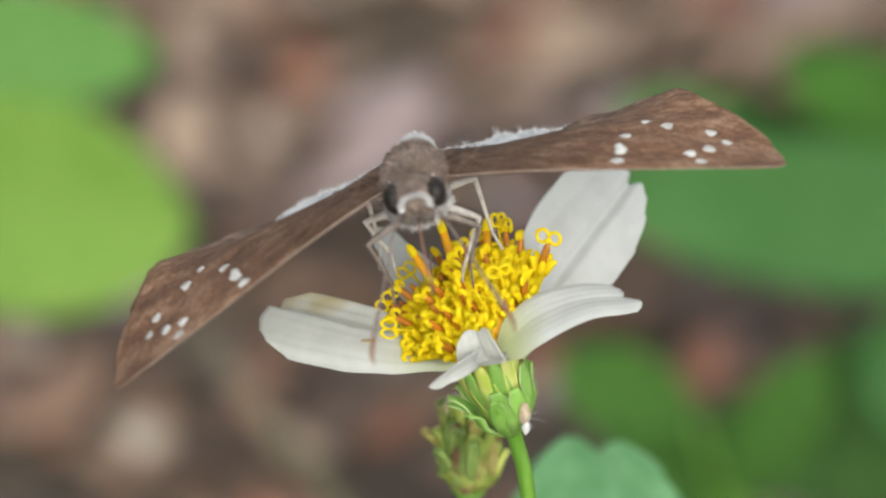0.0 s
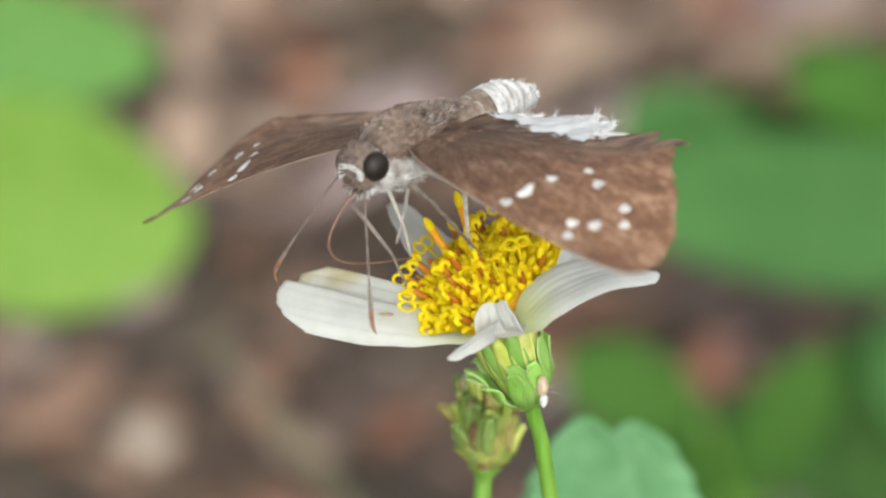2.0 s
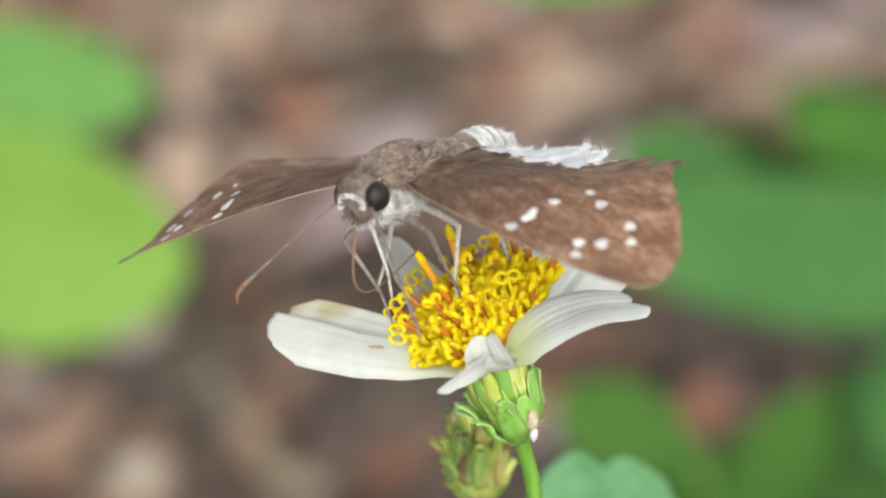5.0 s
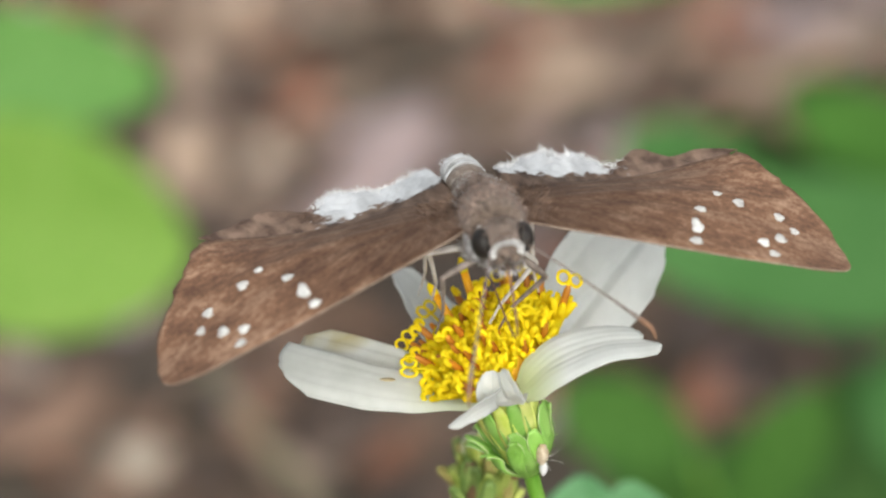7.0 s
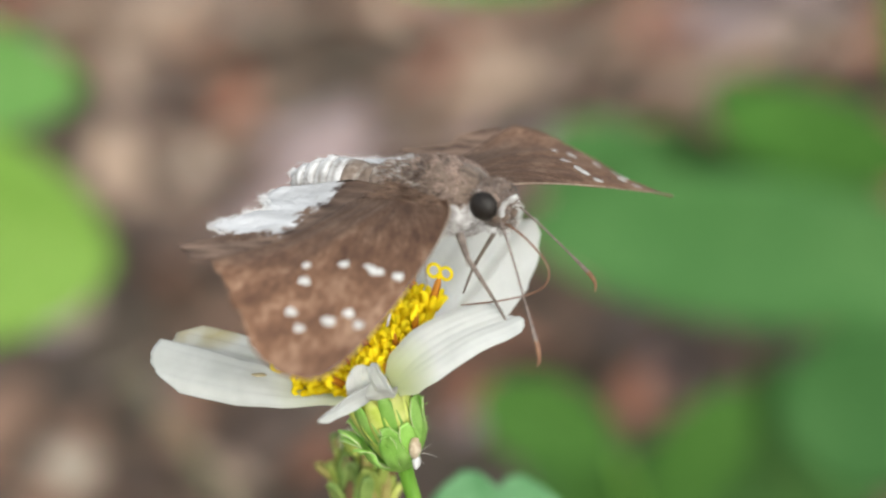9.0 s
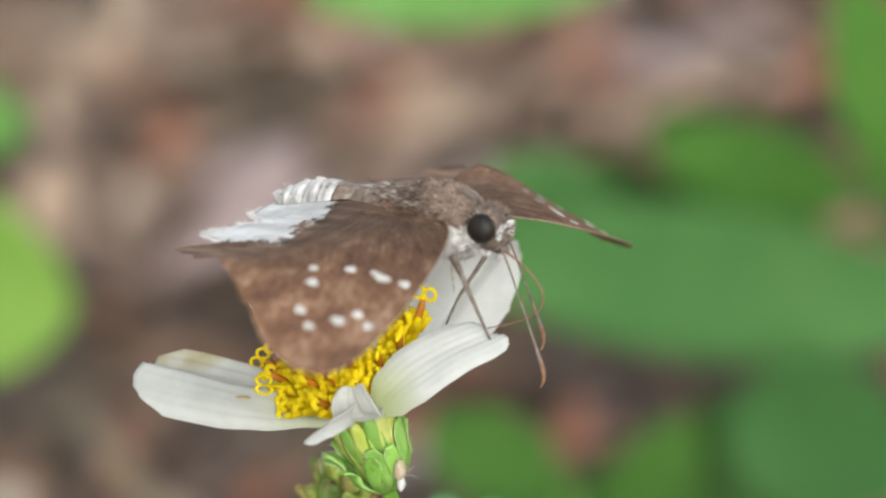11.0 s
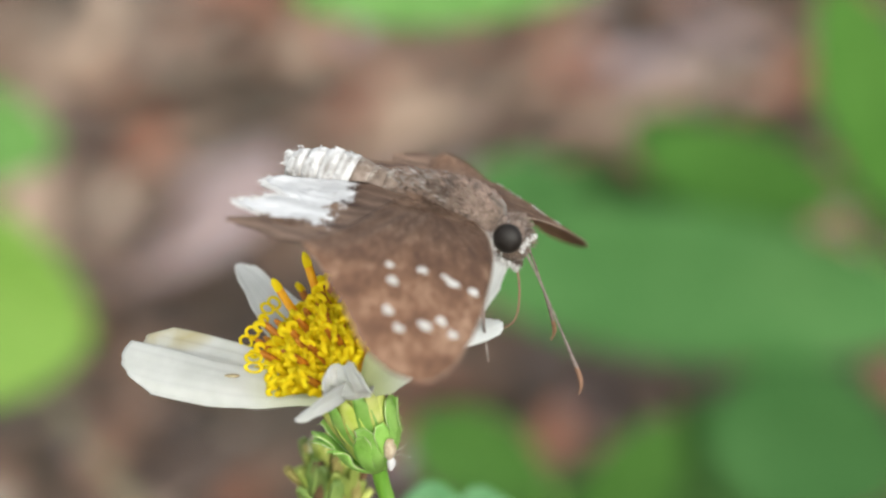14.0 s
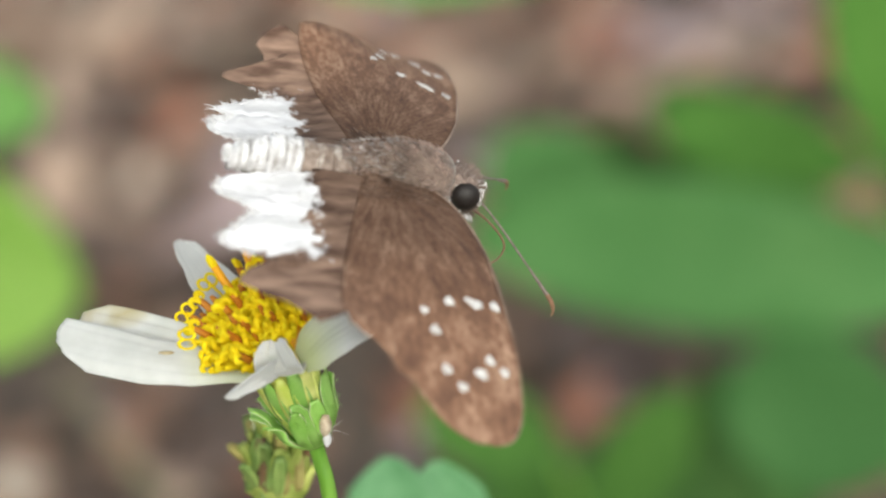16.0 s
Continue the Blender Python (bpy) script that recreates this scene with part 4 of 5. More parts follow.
def hind_rise(x, y):
    """The hindwing follows the forewing in front and droops behind it."""
    return camber(x, max(y, -3.5)) * 0.97 - 0.07 + (0.29 - 0.12 * min(1.0, max(0.0, (x - 1.5) / 3.0))) * min(0.0, y + 3.5)


LEAD = [(0, 2.8, 0), (2.6, 4.5, 0), (6.5, 5.75, 0), (11.7, 6.6, 0), (15.7, 6.85, 0), (18.2, 6.75, 0), (19.9, 6.2, 0), (20.5, 5.2, 0)]


def forewing_mesh(side):
    lead = spline(LEAD, 44)
    trail = spline([(0, -1.2, 0), (4, -2.2, 0), (9, -3.3, 0), (13.4, -4.0, 0), (15.5, -3.7, 0), (16.6, -2.2, 0), (18.1, -0.6, 0), (19.5, 1.2, 0), (20.3, 3.0, 0), (20.5, 4.8, 0)], 44)
    rnd = random.Random(20 + side)
    s = Shape()
    rows = []
    for i in range(44):
        row = []
        for j in range(25):
            v = j / 24
            p = trail[i].lerp(lead[i], v)
            if j == 0 and i > 14:
                p = p + Vector((rnd.uniform(-0.22, 0.10), rnd.uniform(-0.16, 0.14), 0))
            a = math.atan2(p.y - 1.0, p.x + 1.5)
            vein = 0.05 * math.cos(a * 34) * min(1, p.x / 6)
            row.append(Vector((side * p.x, p.y, camber(p.x, p.y) + vein)) * K)
        rows.append(row if side > 0 else row[::-1])
    s.sheet(rows, 0.06 * K)
    return s.mesh()


def costa_mesh(side):
    """The pale stiff front edge of a forewing."""
    lead = spline(LEAD, 44)[:42]
    path = [Vector((side * p.x, p.y, camber(p.x, p.y) + 0.02)) * K for p in lead]
    return Shape().tube(path, [(0.07 - 0.0010 * k) * K for k in range(42)], 6).mesh()


def hinge_hair_mesh(side):
    """Brown hair that covers the root of a wing."""
    rnd = random.Random(71 + side)
    random.seed(71 + side)
    s = Shape()
    for h in range(900):
        x = 2.6 * rnd.random() ** 1.6 - 0.2
        y = rnd.uniform(-1.0 - 0.2 * x, 2.6 + 0.6 * x)
        root = Vector((side * x, y, camber(x, y) + 0.03 + 0.25 * max(0, 0.8 - x))) * K
        s.hair(root, Vector((side * rnd.uniform(0.2, 1.2), -0.8 + rnd.uniform(-0.4, 0.4), rnd.uniform(0.0, 0.35))), rnd.uniform(0.35, 0.8) * K, 0.04 * K)
    return s.mesh()


def hindwing_mesh(side):
    lead = spline([(0, 0.8, 0), (4, 0.2, 0), (8, -1.2, 0), (12.4, -2.8, 0), (14.6, -4.4, 0)], 50)
    if side > 0:
        trail = [(0.0, -2.5), (0.0, -7.5), (0.3, -9.4), (1.0, -9.7), (1.7, -9.4), (2.4, -8.7), (3.1, -8.0), (3.9, -8.0), (4.8, -8.7), (5.7, -9.4), (6.5, -10.0), (7.1, -9.4), (7.7, -8.0), (8.5, -7.3), (9.5, -8.6), (11.0, -9.2), (12.6, -7.6), (13.9, -6.4), (15.3, -5.6)]
    else:
        trail = [(0.0, -2.5), (0.2, -5.6), (0.8, -6.4), (1.7, -7.3), (2.8, -9.2), (3.8, -9.8), (4.5, -9.3), (5.0, -8.4), (5.8, -9.3), (6.6, -8.2), (7.2, -6.2), (8.4, -6.8), (9.6, -8.8), (10.6, -8.4), (11.2, -6.2), (12.6, -6.6), (14.2, -6.0), (15.4, -5.1)]
    trail = spline([(x, y, 0) for x, y in trail], 50)
    rnd = random.Random(31 + side)
    s = Shape()
    rows = []
    for i in range(50):
        jag = rnd.uniform(-0.26, 0.26) if i > 8 else 0
        row = []
        for j in range(26):
            v = j / 25
            p = lead[i].lerp(trail[i] + Vector((0, jag, 0)), v)
            vein = 0.028 * math.cos(math.atan2(p.y - 3, p.x + 1) * 30) * min(1, v * 2)
            fluff = min(1.0, max(0.0, (-p.y - 3.0) / 1.5)) * min(1.0, max(0.0, (10.0 - p.x) / 1.5))
            row.append(Vector((side * p.x, p.y, hind_rise(p.x, p.y) + vein + 0.24 * fluff * noise.noise((p.x * 1.7, p.y * 1.7, side * 4.0)) + 0.13 * fluff * noise.noise((p.x * 5.5, p.y * 1.3, side * 9.0)))) * K)
        rows.append(row[::-1] if side > 0 else row)
    s.sheet(rows, 0.06 * K)
    return s.mesh(), trail


def fringe_mesh(side, trail):
    """Loose white scales along the torn edge of a hindwing."""
    rnd = random.Random(51 + side)
    random.seed(51 + side)
    s = Shape()
    for tuft in range(170):
        i = rnd.randint(6, 32)
        p = trail[i]
        way = Vector((side * rnd.uniform(-0.35, 0.35), -1, rnd.uniform(-0.2, 0.2)))
        reach = rnd.uniform(0.2, 0.5) if rnd.random() < 0.88 else rnd.uniform(0.6, 1.1)
        for h in range(12):
            root = Vector((side * (p.x + rnd.uniform(-0.25, 0.25)), p.y + rnd.uniform(0, 0.7), hind_rise(p.x, p.y) + 0.02)) * K
            s.hair(root, way + Vector((rnd.uniform(-0.2, 0.2), 0, rnd.uniform(-0.2, 0.2))), reach * rnd.uniform(0.4, 0.9) * K, 0.030 * K, 0.8)
    return s.mesh()


SPOTS = [(10.62, 5.65, 0.40, 0.34), (10.91, 4.27, 0.38, 0.66), (11.43, 2.60, 0.36, 0.33), (12.79, 0.90, 0.28, 0.26), (14.04, 1.52, 0.36, 0.36),
         (14.97, 4.95, 0.36, 0.34), (15.44, 5.86, 0.36, 0.32), (16.14, 4.31, 0.38, 0.44), (16.52, 2.11, 0.34, 0.34), (17.31, 3.10, 0.30, 0.34)]


def spot_mesh(side, x, y, rx, ry):
    """A pale patch of scales that follows the wing, a little proud of it."""
    s = Shape()
    rows = []
    ph = x * 7
    for i in range(5):
        r = 1.0 * i / 4
        row = []
        for k in range(15):
            a = 2 * math.pi * k / 14
            g = r * (0.95 + 0.13 * math.sin(3 * a + ph) + 0.08 * math.sin(5 * a + ph) + 0.05 * math.sin(9 * a + ph))
            px_, py_ = x + rx * g * math.cos(a), y + ry * g * math.sin(a)
            vein = 0.05 * math.cos(math.atan2(py_ - 1.0, px_ + 1.5) * 34)
            row.append(Vector((side * px_, py_, camber(px_, py_) + vein + 0.075 - 0.03 * r)) * K)
        rows.append(row if side > 0 else row[::-1])
    s.sheet(rows, 0.02 * K)
    return s.mesh()


def build_butterfly():
    fly = empty("butterfly", (0, 0, 0), "brown skipper butterfly with white wing spots and tattered white hindwings", "butterfly")
    wings = {}
    for side in (1, -1):
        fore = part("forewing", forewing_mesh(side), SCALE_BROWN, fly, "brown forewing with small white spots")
        tagged(part("hinge_hair", hinge_hair_mesh(side), FUR_BROWN, fore, "brown hair at the wing root"), kind="stuff")
        part("front_edge", costa_mesh(side), COSTA, fore, "pale brown stiff front edge")
        for x, y, rx, ry in SPOTS:
            part("wing_spot", spot_mesh(side, x, y, rx, ry), SPOT, fore, "small white spot")
        me, edge = hindwing_mesh(side)
        hind = part("hindwing", me, HIND, fly, "tattered hindwing, brown at the base and white behind")
        tagged(part("wing_fringe", fringe_mesh(side, edge), FUR_WHITE, hind, "loose white scales on the torn edge"), kind="stuff")
        wings[side] = (fore, hind)
    # thorax, head, abdomen
    s = Shape()
    path = spline([(0, 4.4, -0.3), (0, 3.4, -0.1), (0, 1.5, 0.10), (0, -0.5, -0.2), (0, -2.2, -0.5)], 16)
    THORAX = (1.0, 1.40, 1.65, 1.80, 1.88, 1.90, 1.90, 1.85, 1.80, 1.72, 1.62, 1.52, 1.44, 1.36, 1.30, 1.2)
    s.tube([p * K for p in path], [r * K for r in THORAX], 24)
    back_line = path
    part("thorax", s.mesh(), BODY_BROWN, fly, "grey-brown hairy thorax")
    rnd = random.Random(4)
    fur = Shape()
    random.seed(4)
    for h in range(4200):
        a, i = rnd.uniform(-2.0, 2.0), rnd.randint(0, 15)
        up = Vector((math.sin(a), 0, math.cos(a)))
        clump = 0.25 * noise.noise((a * 2.2, back_line[i].y * 0.8, 3.1))
        root = (back_line[i] + Vector((0, rnd.uniform(-0.25, 0.25), 0)) + up * (THORAX[i] + 0.02 + clump)) * K
        fur.hair(root, up * 0.6 + Vector((rnd.uniform(-0.7, 0.7), -1, rnd.uniform(-0.4, 0.2))), rnd.uniform(0.2, 0.42) * K, 0.045 * K)
    tagged(part("thorax_hair", fur.mesh(), FUR_GREY, fly, "grey-brown hair on the back"), kind="stuff")
    part("chest", Shape().ball(Vector((0, 3.1, -0.95)) * K, (2.12 * K, 2.1 * K, 1.55 * K), 22, 16, 0.12).mesh(), CHEST, fly, "white and grey scaled chest")
    chest = Shape()
    for h in range(900):
        a, y = rnd.uniform(1.75, 4.53), rnd.uniform(0.8, 4.9)
        up = Vector((math.sin(a), 0, math.cos(a)))
        g = math.sqrt(max(0.05, 1 - ((y - 3.1) / 2.3) ** 2))
        root = Vector((up.x * 1.95 * g, y, up.z * 1.5 * g - 0.95)) * K
        chest.hair(root, up * 0.6 + Vector((rnd.uniform(-0.3, 0.3), -0.7, rnd.uniform(-0.3, 0.3))), rnd.uniform(0.3, 0.75) * K, 0.045 * K)
    tagged(part("chest_hair", chest.mesh(), FUR_MIXED, fly, "white hair under the thorax"), kind="stuff")
    bases = [-1.9 - 1.02 * k for k in range(8)]
    radii = [1.42, 1.45, 1.42, 1.40, 1.32, 1.2, 1.0, 0.7]
    for k in range(7):
        y0, y1 = bases[k] + 0.03, bases[k + 1]
        zc = (-0.60, -0.85, -0.90, -0.75, -0.75, -0.95, -1.25, -1.6)[k]
        zd = (-0.60, -0.85, -0.90, -0.75, -0.75, -0.95, -1.25, -1.6)[k + 1]
        r0, r1 = radii[k], radii[k + 1]
        s = Shape().tube([Vector(q) * K for q in ((0, y0, zc), (0, y0 - 0.25, zc), (0, (y0 + y1) / 2, (zc + zd) / 2), (0, y1 + 0.2, zd), (0, y1, zd))],
                         [q * K for q in (r0 * 0.985, r0, (r0 + r1) / 2 * 1.012, r1 * 1.0, r1 * 0.975)], 20)
        white = k >= 3
        for h in range(60):
            a = rnd.uniform(0, 6.28)
            up = Vector((math.sin(a), 0, math.cos(a)))
            root = Vector((up.x * r0 * 0.98, rnd.uniform(y1 + 0.2, y0), up.z * r0 * 0.98 + zc)) * K
            s.hair(root, up * 0.08 + Vector((rnd.uniform(-0.2, 0.2), -1, 0)), rnd.uniform(0.2, 0.35) * K, 0.05 * K)
        part("abdomen_segment", s.mesh(), BAND_WHITE if white else BAND_BROWN, fly, "white-scaled abdomen ring" if white else "brown abdomen ring")
    tail = Shape()
    for h in range(140):
        tail.hair(Vector((rnd.uniform(-0.5, 0.5), -9.0, -1.2 + rnd.uniform(-0.5, 0.4))) * K, Vector((rnd.uniform(-0.4, 0.4), -1, rnd.uniform(-0.4, 0.2))), rnd.uniform(0.3, 0.6) * K, 0.05 * K)
    tagged(part("tail_tuft", tail.mesh(), FUR_WHITE, fly, "white tuft at the tail"), kind="stuff")
    head = Shape().ball(Vector((0, 5.4, 0.2)) * K, (1.45 * K, 1.30 * K, 1.30 * K), 22, 16, 0.10)
    head.ball(Vector((0, 5.95, 0.10)) * K, (1.05 * K, 0.72 * K, 0.90 * K), 16, 12, 0.10)
    for h in range(700):
        a, b = rnd.uniform(0, 6.28), rnd.uniform(-0.2, 1.5)
        d = Vector((math.cos(a) * math.cos(b), math.sin(a) * math.cos(b), math.sin(b)))
        if abs(d.x) > 0.88:
            continue
        head.hair(Vector((d.x * 1.4, 5.5 + d.y * 1.35, 0.2 + d.z * 1.25)) * K, d + Vector((rnd.uniform(-0.4, 0.4), 0.5, 0.2)), rnd.uniform(0.2, 0.5) * K, 0.035 * K)
    part("head", head.mesh(), HEAD_SCALE, fly, "brown hairy head")
    for side in (1, -1):
        part("eye", Shape().ball(Vector((side * 1.23, 5.6, 0.30)) * K, (0.66 * K, 0.90 * K, 0.90 * K), 28, 20).mesh(), EYE, fly, "large black rounded eye")
        ring = Shape()
        for h in range(46):
            a = rnd.uniform(0, 6.28)
            if not (1.9 < a < 2.6 or 3.7 < a < 4.7):
                continue
            d = Vector((0, math.cos(a), math.sin(a)))
            ring.hair(Vector((side * 1.22, 5.6 + d.y * 0.97, 0.32 + d.z * 0.97)) * K, d * 0.5 + Vector((side * 0.7, 0, 0)), rnd.uniform(0.12, 0.26) * K, 0.05 * K)
        tagged(part("eye_ring", ring.mesh(), FUR_WHITE, fly, "white scales round the eye"), kind="stuff")
        palp = Shape().tube([Vector(q) * K for q in ((side * 0.48, 5.6, -0.7), (side * 0.5, 6.15, -0.6), (side * 0.46, 6.6, -0.40), (side * 0.42, 6.9, -0.25))], [q * K for q in (0.5, 0.50, 0.36, 0.14)], 12)
        for h in range(150):
            y = rnd.uniform(5.7, 6.55)
            a = rnd.uniform(0, 6.28)
            d = Vector((math.cos(a), 0, math.sin(a)))
            palp.hair(Vector((side * 0.48 + d.x * 0.42, y, -0.75 + d.z * 0.42)) * K, d * 0.5 + Vector((0, 1, 0)), rnd.uniform(0.2, 0.5) * K, 0.035 * K)
        part("palp", palp.mesh(), BODY_BROWN, fly, "brown scaly palp")
    face = Shape()
    for h in range(1300):
        a = rnd.uniform(-0.35, math.pi + 0.35)
        wide = rnd.uniform(0.78, 1.18)
        p0 = Vector((0.80 * wide * math.cos(a), 6.80 + rnd.uniform(-0.06, 0.08) - 0.30 * abs(math.cos(a)), 0.62 * wide * math.sin(a)))
        face.hair(p0 * K, Vector((math.cos(a) * 0.5, 0.8, 0.5 * math.sin(a) + rnd.uniform(-0.2, 0.3))), rnd.uniform(0.14, 0.30) * K, 0.07 * K)
    tagged(part("face_scales", face.mesh(), FACE_WHITE, fly, "white arc of scales on the face"), kind="stuff")
    chin = Shape()
    for h in range(220):
        x, y = rnd.uniform(-1.0, 1.0), rnd.uniform(4.6, 6.6)
        chin.hair(Vector((x, y, -1.0 - 0.25 * (1 - x * x))) * K, Vector((x * 0.4, 0.5, -0.7 + rnd.uniform(-0.2, 0.2))), rnd.uniform(0.3, 0.6) * K, 0.05 * K)
    tagged(part("chin_scales", chin.mesh(), FUR_MIXED, fly, "white scales under the head"), kind="stuff")
    flank = Shape()
    for h in range(420):
        side = rnd.choice((-1, 1))
        y = rnd.uniform(-2.4, 3.0)
        a = side * rnd.uniform(0.15, 1.25)
        if noise.noise((a * 2.4, y * 1.1, 7.7)) < -0.05:
            continue
        reach = 1.95 - 0.10 * abs(y - 1.0) - 0.12 * max(0.0, -y)
        flank.hair(Vector((reach * math.sin(a), y, reach * math.cos(a) - 0.10 - 0.12 * max(0.0, -y))) * K, Vector((side * 0.25 + rnd.uniform(-0.5, 0.5), -1, rnd.uniform(-0.1, 0.3))), rnd.uniform(0.25, 0.55) * K, 0.035 * K)
    tagged(part("shoulder_hair", flank.mesh(), FUR_PALE, fly, "pale grey hair along the shoulders"), kind="stuff")
    # tongue, from its root at the mouth
    mouth = Vector((0, 6.2, -0.9))
    path = spline([(0, 6.2, -0.9), (0, 7.7, -1.5), (0, 9.2, -2.6), (0, 9.6, -3.6), (0, 8.9, -4.7), (0, 6.6, -5.9), (0, 3.6, -7.0)], 30)
    tongue = part("proboscis", Shape().tube([(p - mouth) * K for p in path], [(0.075 - 0.001 * k) * K for k in range(30)], 8).mesh(), TONGUE, fly, "thin reddish bent tongue")
    # antennae: built along +y from their root
    ant = []
    for side in (1, -1):
        path = spline([(0, 0, 0), (0, 3.0, 0.10), (0, 6.5, 0.0), (0, 8.9, -0.1)], 22)
        a = part("antenna", Shape().tube([p * K for p in path], [0.068 * K for k in range(14)] + [q * K for q in (0.07, 0.075, 0.085, 0.095, 0.11, 0.125, 0.135, 0.14)], 8).mesh(), ANTENNA, fly, "long thin grey antenna")
        club = spline([(0, 8.8, -0.1), (0, 9.4, -0.15), (0, 9.95, -0.35), (0, 10.3, -0.75)], 9)
        part("club", Shape().tube([p * K for p in club], [q * K for q in (0.14, 0.15, 0.155, 0.15, 0.13, 0.11, 0.085, 0.055, 0.025)], 8).mesh(), CLUB, a, "hooked orange tip")
        ant.append(a)
    # legs: built hanging along -z from the hip, knee pushed out along +x
    legs = []
    for k in range(6):
        side = 1 if k % 2 == 0 else -1
        row = k // 2
        s = Shape()
        L = (7.0, 7.2, 8.2)[row]
        path = spline([(0, 0, 0), (1.2, 0, -0.10 * L), (2.35, 0, -0.23 * L), (2.3, 0, -0.27 * L), (1.45, 0, -0.48 * L), (0.75, 0, -0.66 * L), (0.55, 0, -0.72 * L), (0.0, 0, -L)], 24)
        s.tube([p * K for p in path], [q * K for q in [0.26, 0.28, 0.28, 0.26, 0.24, 0.22, 0.19, 0.15, 0.14, 0.15, 0.16, 0.16, 0.15, 0.14, 0.13, 0.12, 0.12, 0.11, 0.10, 0.10, 0.09, 0.09, 0.08, 0.05]], 8)
        rnd2 = random.Random(k)
        for h in range(50):
            q = path[rnd2.randint(6, 21)]
            s.hair(q * K, Vector((rnd2.uniform(-1, 1), rnd2.uniform(-1, 1), -1)), 0.3 * K, 0.015 * K)
        legs.append(part("leg", s.mesh(), LEG if row else LEG_DARK, fly, "thin pale scaly leg" if row else "thin dark grey-brown scaly leg"))
    for ob in fly.children:
        if ob.name.split(".")[0] in ("head", "eye", "eye_ring", "palp", "face_scales", "chin_scales"):
            ob.location = Vector((0, -0.2, -0.4)) * K
    return fly, wings, ant, legs, tongue


butterfly, WINGS, ANTENNAE, LEGS, TONGUE_PART = build_butterfly()

# ---------------------------------------------------------------- movement
BODY = [
    (0.0, pose(-0.00602, -0.00308, 0.30833, 9.83, 10.16, 182.10)),
    (0.5, pose(-0.00673, -0.00253, 0.30920, 4.60, 18.02, 160.95)),
    (1.0, pose(-0.00664, -0.00176, 0.30835, -1.87, 13.86, 144.47)),
    (1.5, pose(-0.00664, 0.00011, 0.30747, -1.22, 10.95, 140.35)),
    (2.0, pose(-0.00644, -0.00122, 0.30838, -5.22, 10.80, 134.41)),
    (2.5, pose(-0.00628, -0.00096, 0.30822, -5.46, 11.42, 129.78)),
    (3.0, pose(-0.00670, -0.00069, 0.30745, -6.91, 11.52, 127.27)),
    (3.5, pose(-0.00676, -0.00051, 0.30742, -8.81, 11.32, 124.75)),
    (3.7, pose(-0.00672, -0.00133, 0.30780, -11.10, 10.40, 121.94)),
    (5.8, pose(-0.00602, 0.00012, 0.30757, 10.26, 12.28, 166.20)),
    (6.0, pose(-0.00576, -0.00052, 0.30764, 11.16, 11.77, 172.12)),
    (6.5, pose(-0.00411, -0.00290, 0.30845, 8.34, 6.72, 186.53)),
    (7.0, pose(-0.00326, -0.00393, 0.30915, 2.72, 5.31, 192.08)),
    (7.5, pose(-0.00200, -0.00277, 0.30878, 12.23, 1.50, 207.31)),
    (8.0, pose(-0.00047, -0.00188, 0.30808, 8.89, -0.46, 215.72)),
    (8.5, pose(0.00121, -0.00154, 0.30889, 9.27, -9.73, 227.92)),
    (9.0, pose(0.00087, -0.00182, 0.30911, 3.71, -5.36, 236.29)),
    (9.5, pose(0.00102, -0.00082, 0.30881, 3.79, -7.97, 240.03)),
    (9.7, pose(0.00113, -0.00023, 0.30862, 4.39, -8.81, 240.59)),
    (11.8, pose(0.00194, -0.00153, 0.30861, -2.20, -15.52, 239.39)),
    (12.0, pose(0.00232, -0.00121, 0.30833, -2.80, -16.13, 239.69)),
    (12.5, pose(0.00240, -0.00132, 0.30848, -0.31, -14.52, 236.42)),
    (13.0, pose(0.00243, -0.00105, 0.30814, 0.71, -16.64, 234.07)),
    (13.5, pose(0.00302, -0.00164, 0.30797, -6.46, -16.49, 234.07)),
    (14.0, pose(0.00319, -0.00161, 0.30788, -16.10, -13.99, 252.44)),
    (14.5, pose(0.00290, -0.00233, 0.30777, -17.32, 0.92, 262.77)),
    (15.0, pose(0.00347, -0.00175, 0.30801, -15.50, 2.74, 265.91)),
    (15.5, pose(0.00408, -0.00102, 0.30820, -19.52, 6.46, 271.62)),
    (16.0, pose(0.00405, -0.00172, 0.30835, -17.47, 5.99, 276.57)),
]
